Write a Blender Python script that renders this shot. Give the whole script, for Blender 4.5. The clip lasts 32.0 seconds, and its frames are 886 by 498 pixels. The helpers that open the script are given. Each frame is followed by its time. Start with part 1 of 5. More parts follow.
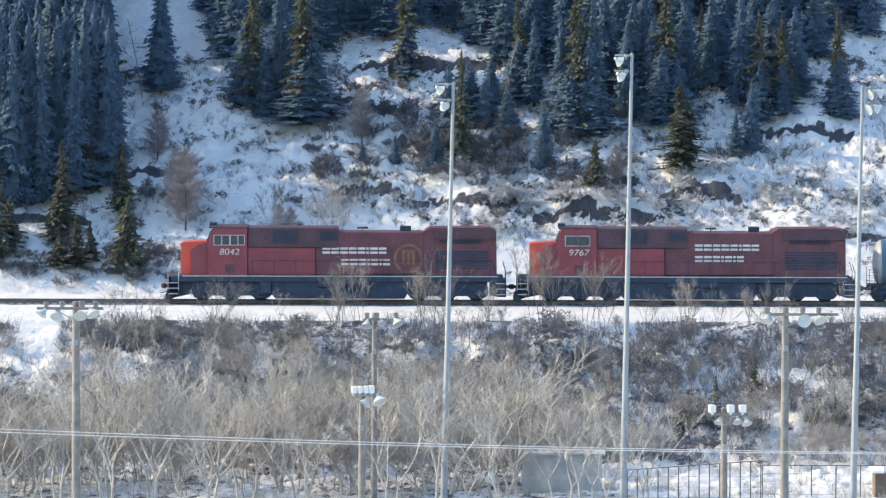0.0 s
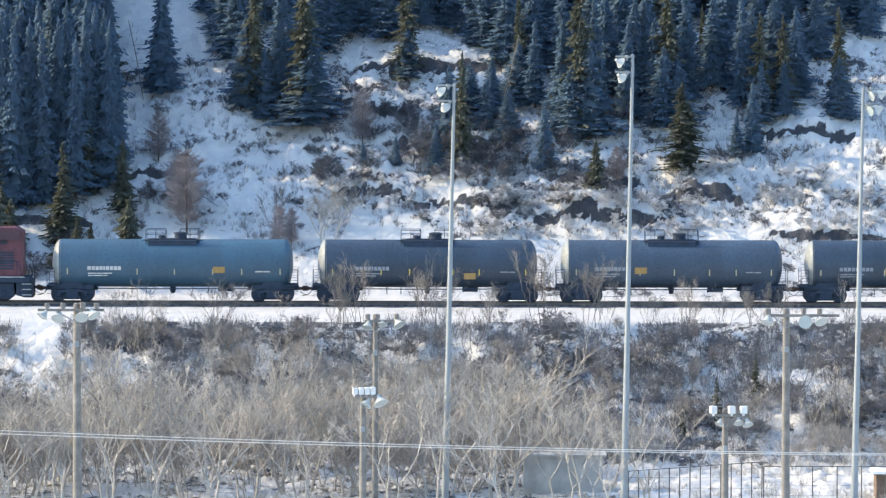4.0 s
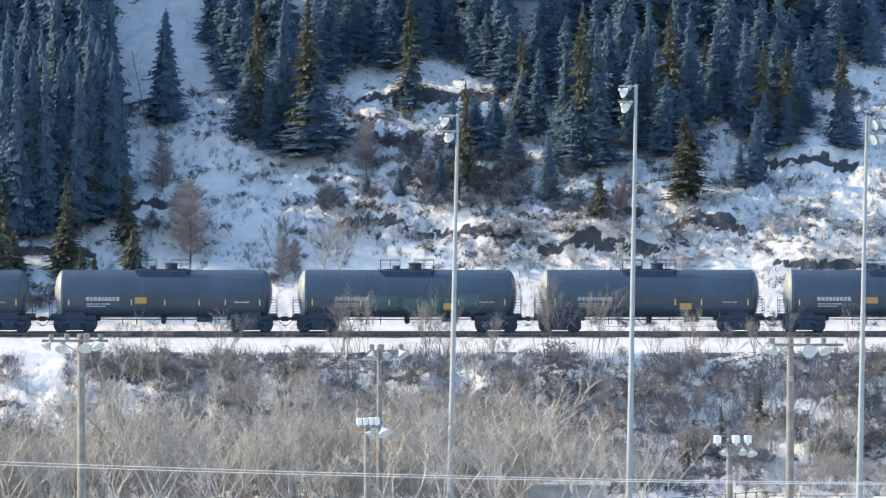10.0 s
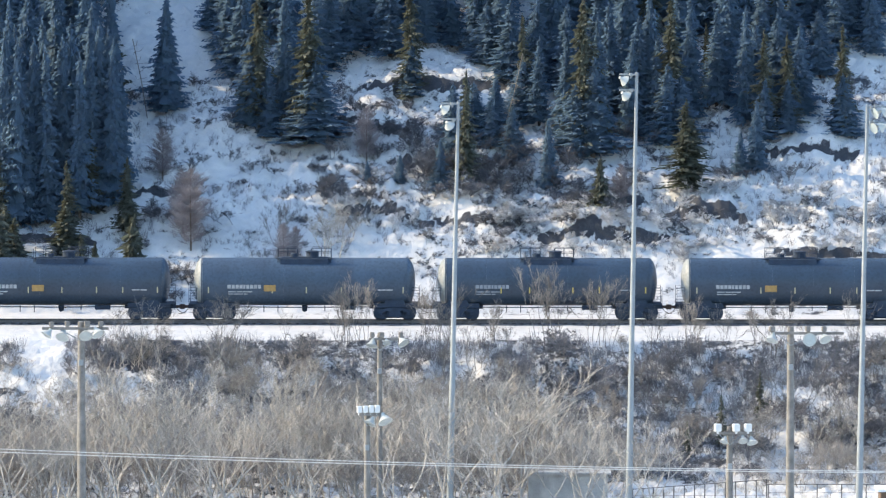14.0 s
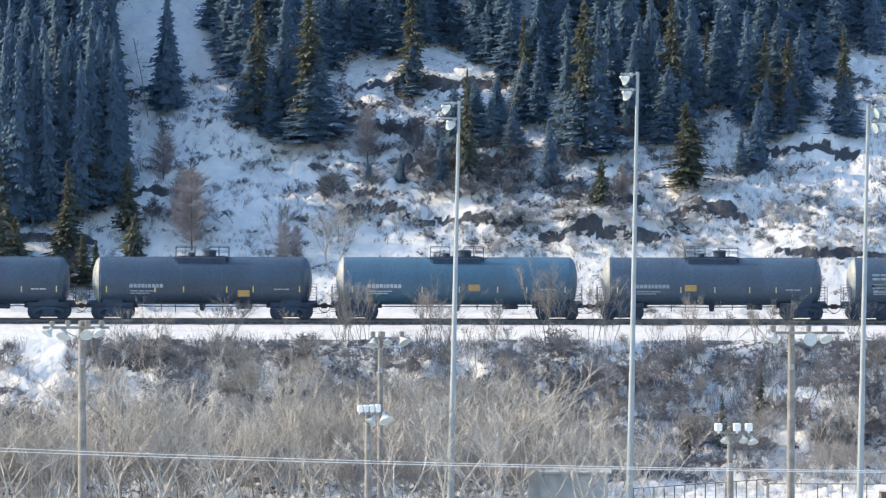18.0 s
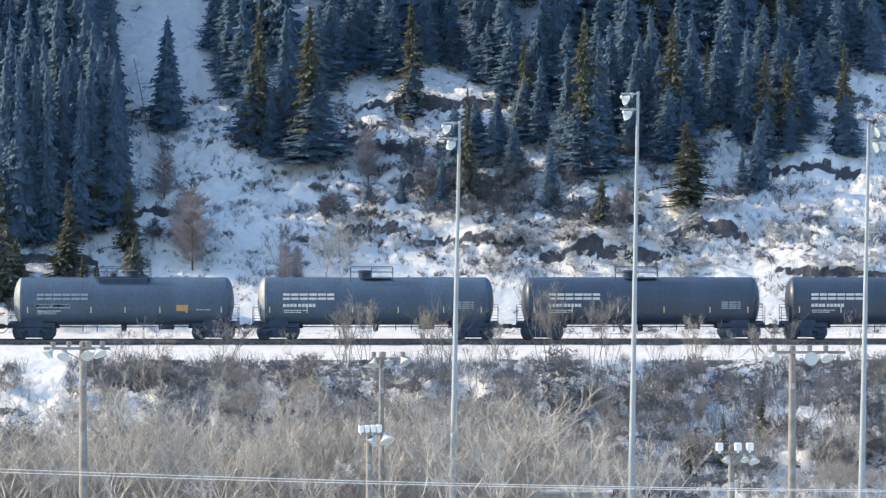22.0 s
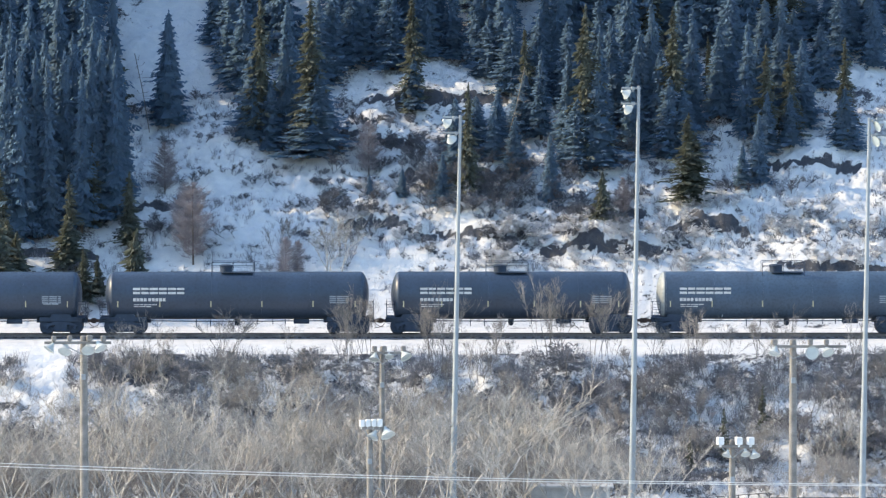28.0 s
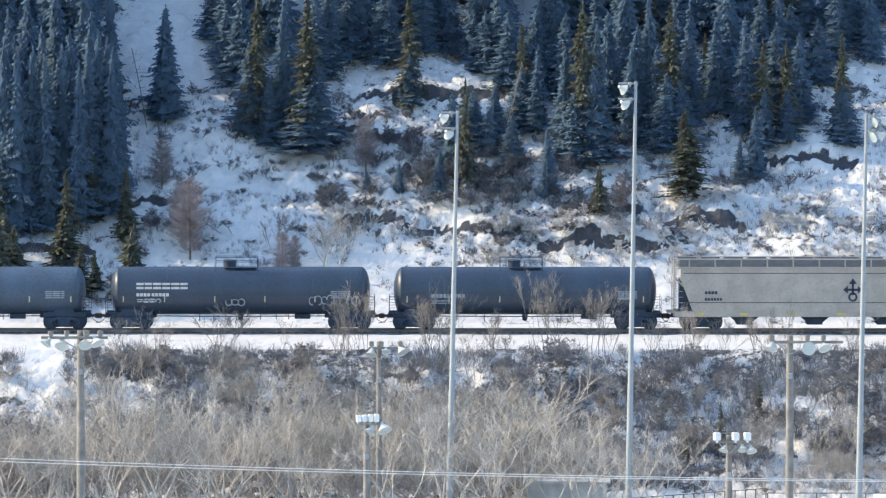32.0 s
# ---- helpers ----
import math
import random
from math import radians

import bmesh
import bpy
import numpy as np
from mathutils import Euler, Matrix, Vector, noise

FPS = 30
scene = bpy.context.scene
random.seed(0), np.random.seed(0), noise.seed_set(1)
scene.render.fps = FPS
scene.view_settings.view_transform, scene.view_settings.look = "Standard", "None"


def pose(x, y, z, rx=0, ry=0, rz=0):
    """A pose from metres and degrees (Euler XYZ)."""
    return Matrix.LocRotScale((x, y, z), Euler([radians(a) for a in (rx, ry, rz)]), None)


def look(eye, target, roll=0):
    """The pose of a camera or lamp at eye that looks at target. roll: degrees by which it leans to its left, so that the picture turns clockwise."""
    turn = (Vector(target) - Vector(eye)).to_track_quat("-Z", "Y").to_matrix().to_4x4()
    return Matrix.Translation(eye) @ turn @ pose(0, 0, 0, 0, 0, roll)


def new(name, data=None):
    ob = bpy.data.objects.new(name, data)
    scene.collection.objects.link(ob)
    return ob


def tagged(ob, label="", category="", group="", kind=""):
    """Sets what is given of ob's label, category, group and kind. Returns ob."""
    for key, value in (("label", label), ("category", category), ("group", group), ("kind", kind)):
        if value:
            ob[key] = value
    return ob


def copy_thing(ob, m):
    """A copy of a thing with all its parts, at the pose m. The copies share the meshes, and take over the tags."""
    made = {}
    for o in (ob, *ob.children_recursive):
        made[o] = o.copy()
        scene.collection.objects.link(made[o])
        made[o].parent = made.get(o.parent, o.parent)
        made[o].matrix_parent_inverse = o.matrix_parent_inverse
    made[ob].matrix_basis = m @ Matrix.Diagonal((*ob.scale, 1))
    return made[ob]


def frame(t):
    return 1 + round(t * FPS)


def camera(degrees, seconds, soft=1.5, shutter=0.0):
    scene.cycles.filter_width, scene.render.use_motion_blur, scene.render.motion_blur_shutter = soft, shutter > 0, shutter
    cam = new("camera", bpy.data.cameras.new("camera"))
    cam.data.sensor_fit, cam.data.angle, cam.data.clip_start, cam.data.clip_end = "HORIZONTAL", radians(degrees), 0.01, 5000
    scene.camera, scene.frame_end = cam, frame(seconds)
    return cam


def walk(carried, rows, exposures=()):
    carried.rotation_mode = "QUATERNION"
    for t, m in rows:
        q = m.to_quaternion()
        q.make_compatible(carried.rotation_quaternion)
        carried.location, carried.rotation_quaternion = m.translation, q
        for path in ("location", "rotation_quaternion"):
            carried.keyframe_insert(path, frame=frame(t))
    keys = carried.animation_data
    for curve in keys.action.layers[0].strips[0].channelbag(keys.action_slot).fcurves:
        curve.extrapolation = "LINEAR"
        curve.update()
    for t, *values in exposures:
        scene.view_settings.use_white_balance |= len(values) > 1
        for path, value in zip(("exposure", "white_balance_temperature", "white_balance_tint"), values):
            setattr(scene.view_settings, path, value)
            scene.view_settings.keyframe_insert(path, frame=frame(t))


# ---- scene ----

SECONDS = 32.0
EYE = (0.0, -400.0, 25.0)

cam = camera(8.11, SECONDS, soft=1.3)
# seconds, turn, tilt and roll in degrees of a long lens held by a steady arm
AIM = (
    (0, -0.0478, -3.1218, 0.157), (0.5, -0.0547, -3.1129, 0.142), (1, -0.0686, -3.1159, 0.138), (1.5, -0.0536, -3.101, 0.116),
    (2, -0.0745, -3.0931, 0.139), (2.5, -0.0706, -3.0911, 0.132), (3, -0.0824, -3.098, 0.084), (3.5, -0.0536, -3.11, 0.092),
    (5.5, -0.0478, -3.1069, 0.151), (6, -0.0458, -3.0941, 0.086), (6.5, -0.001, -2.9514, 0.012), (7, 0.001, -2.8701, -0.036),
    (7.5, -0.0001, -2.8363, 0.048), (8, -0.0019, -2.8236, -0.034), (8.5, -0.007, -2.8145, 0.029), (9, 0.0029, -2.8295, 0.007),
    (9.5, 0.0088, -2.8245, 0.044), (10, -0.0039, -2.8334, -0.011), (10.5, -0.0019, -2.8423, -0.013), (11, -0.0029, -2.8442, 0.018),
    (11.5, 0.0019, -2.8422, 0.028), (12, 0.0059, -2.8393, 0.02), (12.5, 0.0138, -2.8898, 0.107), (13, -0.0001, -2.9295, 0.092),
    (13.5, -0.007, -2.9514, 0.016), (14, -0.0001, -2.9435, 0.052), (14.5, -0.012, -2.9246, 0.088), (16.5, -0.0151, -2.9336, 0.089),
    (17, -0.007, -2.9493, 0.072), (17.5, 0.0169, -2.9554, 0.04), (18, 0.0068, -2.9493, 0.088), (18.5, -0.008, -2.9414, 0.057),
    (19, -0.007, -2.9187, 0.036), (19.5, -0.0039, -2.9009, 0.023), (20, 0.0129, -2.8582, -0.025), (20.5, 0.0199, -2.8225, 0.015),
    (21, 0.0168, -2.7877, 0.034), (21.5, 0.0148, -2.7799, -0.013), (22, 0.0139, -2.765, -0.023), (22.5, -0.0009, -2.7939, -0.034),
    (23, -0.0049, -2.7988, 0.008), (23.5, 0.0059, -2.8145, 0.021), (24, 0.0268, -2.8335, -0.046), (24.5, 0.0429, -2.8413, -0.045),
    (25, 0.0428, -2.8433, -0.027), (25.5, 0.0448, -2.8315, -0.009), (27.5, 0.0128, -2.8156, -0.008), (28, 0.021, -2.8177, -0.033),
    (28.5, 0.0277, -2.8066, 0.023), (29, 0.021, -2.8177, -0.033), (29.5, 0.0228, -2.8225, 0.018), (30, 0.011, -2.8186, -0.023),
    (30.5, -0.004, -2.8205, 0.006), (31, 0.0059, -2.8285, -0.032), (31.5, 0.0029, -2.8423, -0.004), (32, -0.007, -2.861, 0.021),
)
walk(cam, [(t, pose(*EYE, 90 + tilt, 0, turn) @ pose(0, 0, 0, 0, 0, roll)) for t, turn, tilt, roll in AIM],
     exposures=((0.0, 1.45, 6400, 10), (SECONDS, 1.45, 6400, 10)))

# ---- light: low winter sun from behind the hill's flank, clear blue sky ----
SUN_FROM = Vector((-0.80, 0.10, 0.49)).normalized()
world = bpy.data.worlds.new("sky")
scene.world = world
world.use_nodes = True
wn = world.node_tree.nodes
sky = wn.new("ShaderNodeTexSky")
sky.sky_type = "NISHITA"
sky.sun_disc = False
sky.sun_elevation = math.asin(SUN_FROM.z)
sky.sun_rotation = math.atan2(SUN_FROM.x, SUN_FROM.y)
sky.air_density = 1.4
sky.dust_density = 0.9
sky.ozone_density = 3.4
world.node_tree.links.new(sky.outputs[0], wn["Background"].inputs[0])
wn["Background"].inputs[1].default_value = 0.15
sun_data = bpy.data.lights.new("sun", "SUN")
sun_data.energy = 2.6
sun_data.angle = radians(0.6)
sun_data.color = (1.0, 0.79, 0.475)
sun = new("sun", sun_data)
sun.matrix_world = look((0, 0, 80), Vector((0, 0, 80)) - SUN_FROM)


# ---- materials ----
def material(name, base, rough=0.6, metal=0.0, vary=0.25, scale=3.0, fine=30.0, bump=0.15, dirt=None, dirt_amount=0.5, island=0.0, thing=0.0):
    """A worn surface: tone varied at two scales, optional dirt in patches, fine relief."""
    m = bpy.data.materials.new(name)
    m.use_nodes = True
    n, l = m.node_tree.nodes, m.node_tree.links
    bsdf = n["Principled BSDF"]
    bsdf.inputs["Metallic"].default_value = metal
    co = n.new("ShaderNodeTexCoord")

    def noise_tex(s, detail):
        t = n.new("ShaderNodeTexNoise")
        t.inputs["Scale"].default_value = s
        t.inputs["Detail"].default_value = detail
        l.new(co.outputs["Object"], t.inputs["Vector"])
        return t

    def mix(kind, a, b, fac):
        x = n.new("ShaderNodeMix")
        x.data_type, x.blend_type = "RGBA", kind
        for sock, v in ((x.inputs[6], a), (x.inputs[7], b), (x.inputs[0], fac)):
            if isinstance(v, (tuple, float)):
                sock.default_value = v if isinstance(v, float) else (*v, 1.0)[:4]
            else:
                l.new(v, sock)
        return x.outputs[2]

    def ramp(src, a, b, lo=0.0, hi=1.0):
        r = n.new("ShaderNodeMapRange")
        r.inputs[1].default_value, r.inputs[2].default_value = a, b
        r.inputs[3].default_value, r.inputs[4].default_value = lo, hi
        l.new(src, r.inputs[0])
        return r.outputs[0]

    big, small = noise_tex(scale, 4), noise_tex(fine, 3)
    dark = tuple(c * (1 - vary) for c in base)
    light = tuple(min(c * (1 + vary), 0.95) for c in base)
    col = mix("MIX", dark, light, ramp(big.outputs[0], 0.3, 0.7))
    col = mix("MIX", col, mix("MULTIPLY", col, (1 - vary, 1 - vary, 1 - vary), 1.0), ramp(small.outputs[0], 0.45, 0.7))
    if dirt:
        col = mix("MIX", col, dirt, ramp(noise_tex(scale * 0.6, 6).outputs[0], 0.5, 0.68, 0.0, dirt_amount))
    if island or thing:
        src = n.new("ShaderNodeNewGeometry").outputs["Random Per Island"] if island else n.new("ShaderNodeObjectInfo").outputs["Random"]
        amount = island or thing
        g = ramp(src, 0, 1, 1 - amount, 1 + amount)
        hs = n.new("ShaderNodeHueSaturation")
        l.new(g, hs.inputs["Value"])
        l.new(col, hs.inputs["Color"])
        col = hs.outputs[0]
    l.new(col, bsdf.inputs["Base Color"])
    l.new(ramp(small.outputs[0], 0.3, 0.7, max(rough - 0.1, 0.04), min(rough + 0.12, 1.0)), bsdf.inputs["Roughness"])
    b = n.new("ShaderNodeBump")
    b.inputs["Strength"].default_value = bump
    b.inputs["Distance"].default_value = 0.02
    l.new(small.outputs[0], b.inputs["Height"])
    l.new(b.outputs[0], bsdf.inputs["Normal"])
    return m


def ground_material():
    """Old snow over stones, dead grass and needle litter; bare where the cover is thin."""
    m = bpy.data.materials.new("snowy_ground")
    m.use_nodes = True
    n, l = m.node_tree.nodes, m.node_tree.links
    bsdf = n["Principled BSDF"]
    co = n.new("ShaderNodeTexCoord")
    attr = n.new("ShaderNodeAttribute")
    attr.attribute_name = "bare"

    def tex(s, d, rough=0.55):
        t = n.new("ShaderNodeTexNoise")
        t.inputs["Scale"].default_value, t.inputs["Detail"].default_value, t.inputs["Roughness"].default_value = s, d, rough
        l.new(co.outputs["Object"], t.inputs["Vector"])
        return t.outputs[0]

    def calc(op, a, b):
        c = n.new("ShaderNodeMath")
        c.operation = op
        for i, v in enumerate((a, b)):
            if isinstance(v, (int, float)):
                c.inputs[i].default_value = v
            else:
                l.new(v, c.inputs[i])
        return c.outputs[0]

    def ramp(src, stops):
        r = n.new("ShaderNodeValToRGB")
        e = r.color_ramp.elements
        e[0].position, e[0].color = stops[0][0], (*stops[0][1], 1)
        e[1].position, e[1].color = stops[-1][0], (*stops[-1][1], 1)
        for p, c in stops[1:-1]:
            e.new(p).color = (*c, 1)
        l.new(src, r.inputs[0])
        return r.outputs[0]

    snow = ramp(tex(1.3, 5), ((0.25, (0.46, 0.47, 0.485)), (0.6, (0.55, 0.543, 0.535)), (0.8, (0.60, 0.583, 0.565))))
    # bare earth, darkened and blued to include the shade of the undercut steps
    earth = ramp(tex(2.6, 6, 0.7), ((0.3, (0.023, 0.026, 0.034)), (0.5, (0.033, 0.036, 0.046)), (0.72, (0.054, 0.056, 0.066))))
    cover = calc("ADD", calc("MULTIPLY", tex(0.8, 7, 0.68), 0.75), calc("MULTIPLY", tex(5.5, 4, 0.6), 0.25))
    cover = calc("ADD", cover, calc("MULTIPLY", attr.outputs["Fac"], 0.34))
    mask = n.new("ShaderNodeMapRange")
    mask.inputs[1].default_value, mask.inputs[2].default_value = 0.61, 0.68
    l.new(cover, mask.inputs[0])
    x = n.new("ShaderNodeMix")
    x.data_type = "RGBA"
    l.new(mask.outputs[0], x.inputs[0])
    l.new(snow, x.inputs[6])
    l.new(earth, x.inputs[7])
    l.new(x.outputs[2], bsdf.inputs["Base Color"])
    bsdf.inputs["Roughness"].default_value = 0.75
    b = n.new("ShaderNodeBump")
    b.inputs["Strength"].default_value, b.inputs["Distance"].default_value = 0.75, 0.28
    l.new(calc("SUBTRACT", calc("ADD", calc("MULTIPLY", tex(1.7, 5), 0.8), calc("MULTIPLY", tex(9.0, 3), 0.2)), calc("MULTIPLY", mask.outputs[0], 0.25)), b.inputs["Height"])
    l.new(b.outputs[0], bsdf.inputs["Normal"])
    return m


def translucent(m, amount):
    """Lets part of the light through thin needles and leaves."""
    n, l = m.node_tree.nodes, m.node_tree.links
    bsdf, out = n["Principled BSDF"], n["Material Output"]
    tr, mx = n.new("ShaderNodeBsdfTranslucent"), n.new("ShaderNodeMixShader")
    mx.inputs[0].default_value = amount
    l.new(bsdf.inputs["Base Color"].links[0].from_socket, tr.inputs[0])
    l.new(bsdf.outputs[0], mx.inputs[1])
    l.new(tr.outputs[0], mx.inputs[2])
    l.new(mx.outputs[0], out.inputs[0])
    return m


GROUND = ground_material()
SNOW = material("snow", (0.86, 0.87, 0.89), 0.7, vary=0.05, bump=0.3, fine=6)
# sunlit and shaded copies of one needle colour; the second holds blue haze
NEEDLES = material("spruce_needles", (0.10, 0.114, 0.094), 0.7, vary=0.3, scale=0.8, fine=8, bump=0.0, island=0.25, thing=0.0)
NEEDLES_SHADE = material("haze_blue_shaded_needles", (0.12, 0.192, 0.276), 0.85, vary=0.1, scale=0.8, fine=8, bump=0.0, island=0.08)
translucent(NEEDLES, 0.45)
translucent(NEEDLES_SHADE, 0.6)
BARK = material("bark", (0.11, 0.085, 0.07), 0.9, vary=0.35, scale=4, fine=20, bump=0.6)
TWIG = material("grey_brown_twigs", (0.47, 0.42, 0.355), 0.8, vary=0.3, scale=0.6, fine=9, bump=0.0, thing=0.3)
WILLOW = material("willow_bark_and_twigs", (0.285, 0.262, 0.24), 0.8, vary=0.3, scale=0.6, fine=9, bump=0.0, thing=0.25)
PALE_WILLOW = material("pale_willow_twigs", (0.37, 0.345, 0.312), 0.8, vary=0.3, scale=0.6, fine=9, bump=0.0, thing=0.2)
TWIG_RED = material("purple_brown_twigs", (0.172, 0.168, 0.182), 0.8, vary=0.3, scale=0.8, fine=9, bump=0.0, thing=0.25)
TWIG_FROST = material("frosted_twigs", (0.56, 0.56, 0.58), 0.8, vary=0.35, scale=1.5, fine=9, bump=0.0, thing=0.2)
PALE_BARK = material("pale_aspen_bark", (0.39, 0.368, 0.338), 0.8, vary=0.3, scale=2, fine=14, bump=0.2, thing=0.15)
STEEL_POLE = material("galvanised_steel", (0.25, 0.275, 0.29), 0.55, 0.0, vary=0.12, scale=1.2, fine=18, bump=0.05)
LAMP_WHITE = material("white_lamp_housing", (0.43, 0.455, 0.44), 0.5, vary=0.1, scale=4, bump=0.05)
BOX_WHITE = material("white_ballast_casing", (0.68, 0.69, 0.68), 0.5, vary=0.08, scale=4, bump=0.05)
LAMP_GLASS = material("lamp_glass", (0.40, 0.45, 0.455), 0.12, vary=0.05, bump=0.0)
OLD_WOOD = material("weathered_pole_wood", (0.205, 0.193, 0.178), 0.85, vary=0.3, scale=2, fine=25, bump=0.4)
CABLE = material("aluminium_cable", (0.62, 0.62, 0.6), 0.5, 0.2, vary=0.1)
RUST = material("rusty_steel", (0.075, 0.05, 0.042), 0.75, 0.3, vary=0.3, scale=2)
RAIL_TOP = material("rail_steel", (0.14, 0.125, 0.12), 0.6, 0.2, vary=0.3, scale=1)
TIE = material("sleeper_wood", (0.05, 0.042, 0.04), 0.9, vary=0.3, scale=3, dirt=(0.6, 0.6, 0.62), dirt_amount=0.5)
BALLAST = material("ballast_stone", (0.125, 0.122, 0.13), 0.95, vary=0.5, scale=6, fine=14, bump=1.0, dirt=(0.5, 0.5, 0.53), dirt_amount=0.35)
# black with the blue of distant haze mixed into the colour
UNDER = material("black_underframe", (0.021, 0.037, 0.066), 0.85, 0.0, vary=0.25, scale=2, dirt=(0.028, 0.042, 0.066), dirt_amount=0.5)
WHEEL = material("wheel_steel", (0.024, 0.029, 0.042), 0.6, 0.2, vary=0.3)
RED = material("faded_red_paint", (0.18, 0.034, 0.048), 0.5, vary=0.15, scale=0.8, fine=9, bump=0.05, dirt=(0.12, 0.028, 0.03), dirt_amount=0.6)
RED_DARK = material("sooty_red_paint", (0.10, 0.031, 0.045), 0.55, vary=0.2, scale=0.9, fine=9, bump=0.05, dirt=(0.04, 0.018, 0.022), dirt_amount=0.7)
SOOT = material("soot_blackened_red_paint", (0.062, 0.029, 0.043), 0.6, vary=0.2, scale=0.9, fine=9, bump=0.05, dirt=(0.03, 0.02, 0.03), dirt_amount=0.7)
# the body red brightened to hold the sun that falls on the nose
RED_NOSE = material("sunlit_red_nose_paint", (0.52, 0.068, 0.042), 0.45, vary=0.1, scale=1.2, bump=0.03)
WINDOW = material("dark_cab_glass", (0.03, 0.045, 0.055), 0.08, vary=0.1, bump=0.0)
FRAME = material("pale_window_frame", (0.37, 0.355, 0.35), 0.5, vary=0.1)
WHITE_PAINT = material("chalky_white_lettering", (0.50, 0.50, 0.49), 0.65, vary=0.12, scale=2.5, dirt=(0.3, 0.26, 0.26), dirt_amount=0.5)
DULL_PAINT = material("dulled_white_marking", (0.33, 0.35, 0.37), 0.65, vary=0.2, scale=4)
SAPLING = material("brown_sapling_bark", (0.215, 0.20, 0.19), 0.85, vary=0.3, scale=1, fine=9, bump=0.0, thing=0.25)
GREY_PAINT = material("faded_grey_lettering", (0.22, 0.25, 0.285), 0.65, vary=0.2, scale=5)
GOLD_FADED = material("faded_ochre_emblem", (0.17, 0.085, 0.05), 0.6, vary=0.25, scale=3, dirt=(0.1, 0.03, 0.03), dirt_amount=0.6)
YELLOW = material("yellow_reflector", (0.50, 0.39, 0.09), 0.5, vary=0.15, scale=6)
GREY_STRIP = material("dirty_white_reflector", (0.40, 0.37, 0.24), 0.5, vary=0.2, scale=6)
ORANGE = material("orange_placard", (0.34, 0.21, 0.068), 0.55, vary=0.15, scale=4)
# the black and charcoal tank paints also carry haze blue in their colour
TANK_BLACK = material("worn_black_tank_paint", (0.031, 0.053, 0.086), 0.42, vary=0.25, scale=0.5, fine=6, bump=0.04, dirt=(0.038, 0.052, 0.08), dirt_amount=0.5)
TANK_FRESH = material("newer_black_tank_paint", (0.026, 0.043, 0.073), 0.42, vary=0.2, scale=0.5, fine=6, bump=0.03, dirt=(0.03, 0.04, 0.062), dirt_amount=0.4)
TANK_GREY = material("weathered_charcoal_tank_paint", (0.044, 0.073, 0.115), 0.5, vary=0.22, scale=0.5, fine=6, bump=0.04, dirt=(0.03, 0.042, 0.066), dirt_amount=0.6)
TANK_BLUE = material("faded_blue_tank_paint", (0.042, 0.098, 0.155), 0.45, vary=0.15, scale=0.5, fine=6, bump=0.04, dirt=(0.045, 0.075, 0.11), dirt_amount=0.6)
# pale tone that puts the sunlight on the leading heads into the paint
TANK_HEAD = material("sunlit_pale_tank_head", (0.25, 0.27, 0.275), 0.5, vary=0.2, scale=0.8, fine=6, bump=0.03)
TWIG_PURPLE = material("purple_grey_twigs", (0.26, 0.238, 0.26), 0.8, vary=0.3, scale=0.8, fine=9, bump=0.0, thing=0.1)
TWIG_DARK = material("dark_shrub_twigs", (0.10, 0.104, 0.122), 0.85, vary=0.3, scale=0.8, fine=9, bump=0.0, thing=0.3)
TANK_TEAL = material("teal_repaint_patch", (0.03, 0.082, 0.104), 0.5, vary=0.2, scale=1.0)
HOPPER_GREY = material("pale_grey_hopper_paint", (0.33, 0.295, 0.262), 0.6, vary=0.14, scale=0.7, fine=7, bump=0.05, dirt=(0.24, 0.215, 0.185), dirt_amount=0.6)
HOPPER_SEAM = material("dark_hopper_roof", (0.05, 0.06, 0.072), 0.6, vary=0.2)
CONCRETE = material("concrete", (0.4, 0.39, 0.37), 0.9, vary=0.2)
FENCE = material("dull_fence_steel", (0.11, 0.105, 0.105), 0.6, 0.4, vary=0.2)
SHED = material("brown_shed_board", (0.16, 0.115, 0.085), 0.85, vary=0.25, scale=2)
SHED_GREY = material("grey_shed_wall", (0.42, 0.41, 0.39), 0.85, vary=0.2, scale=1.5)


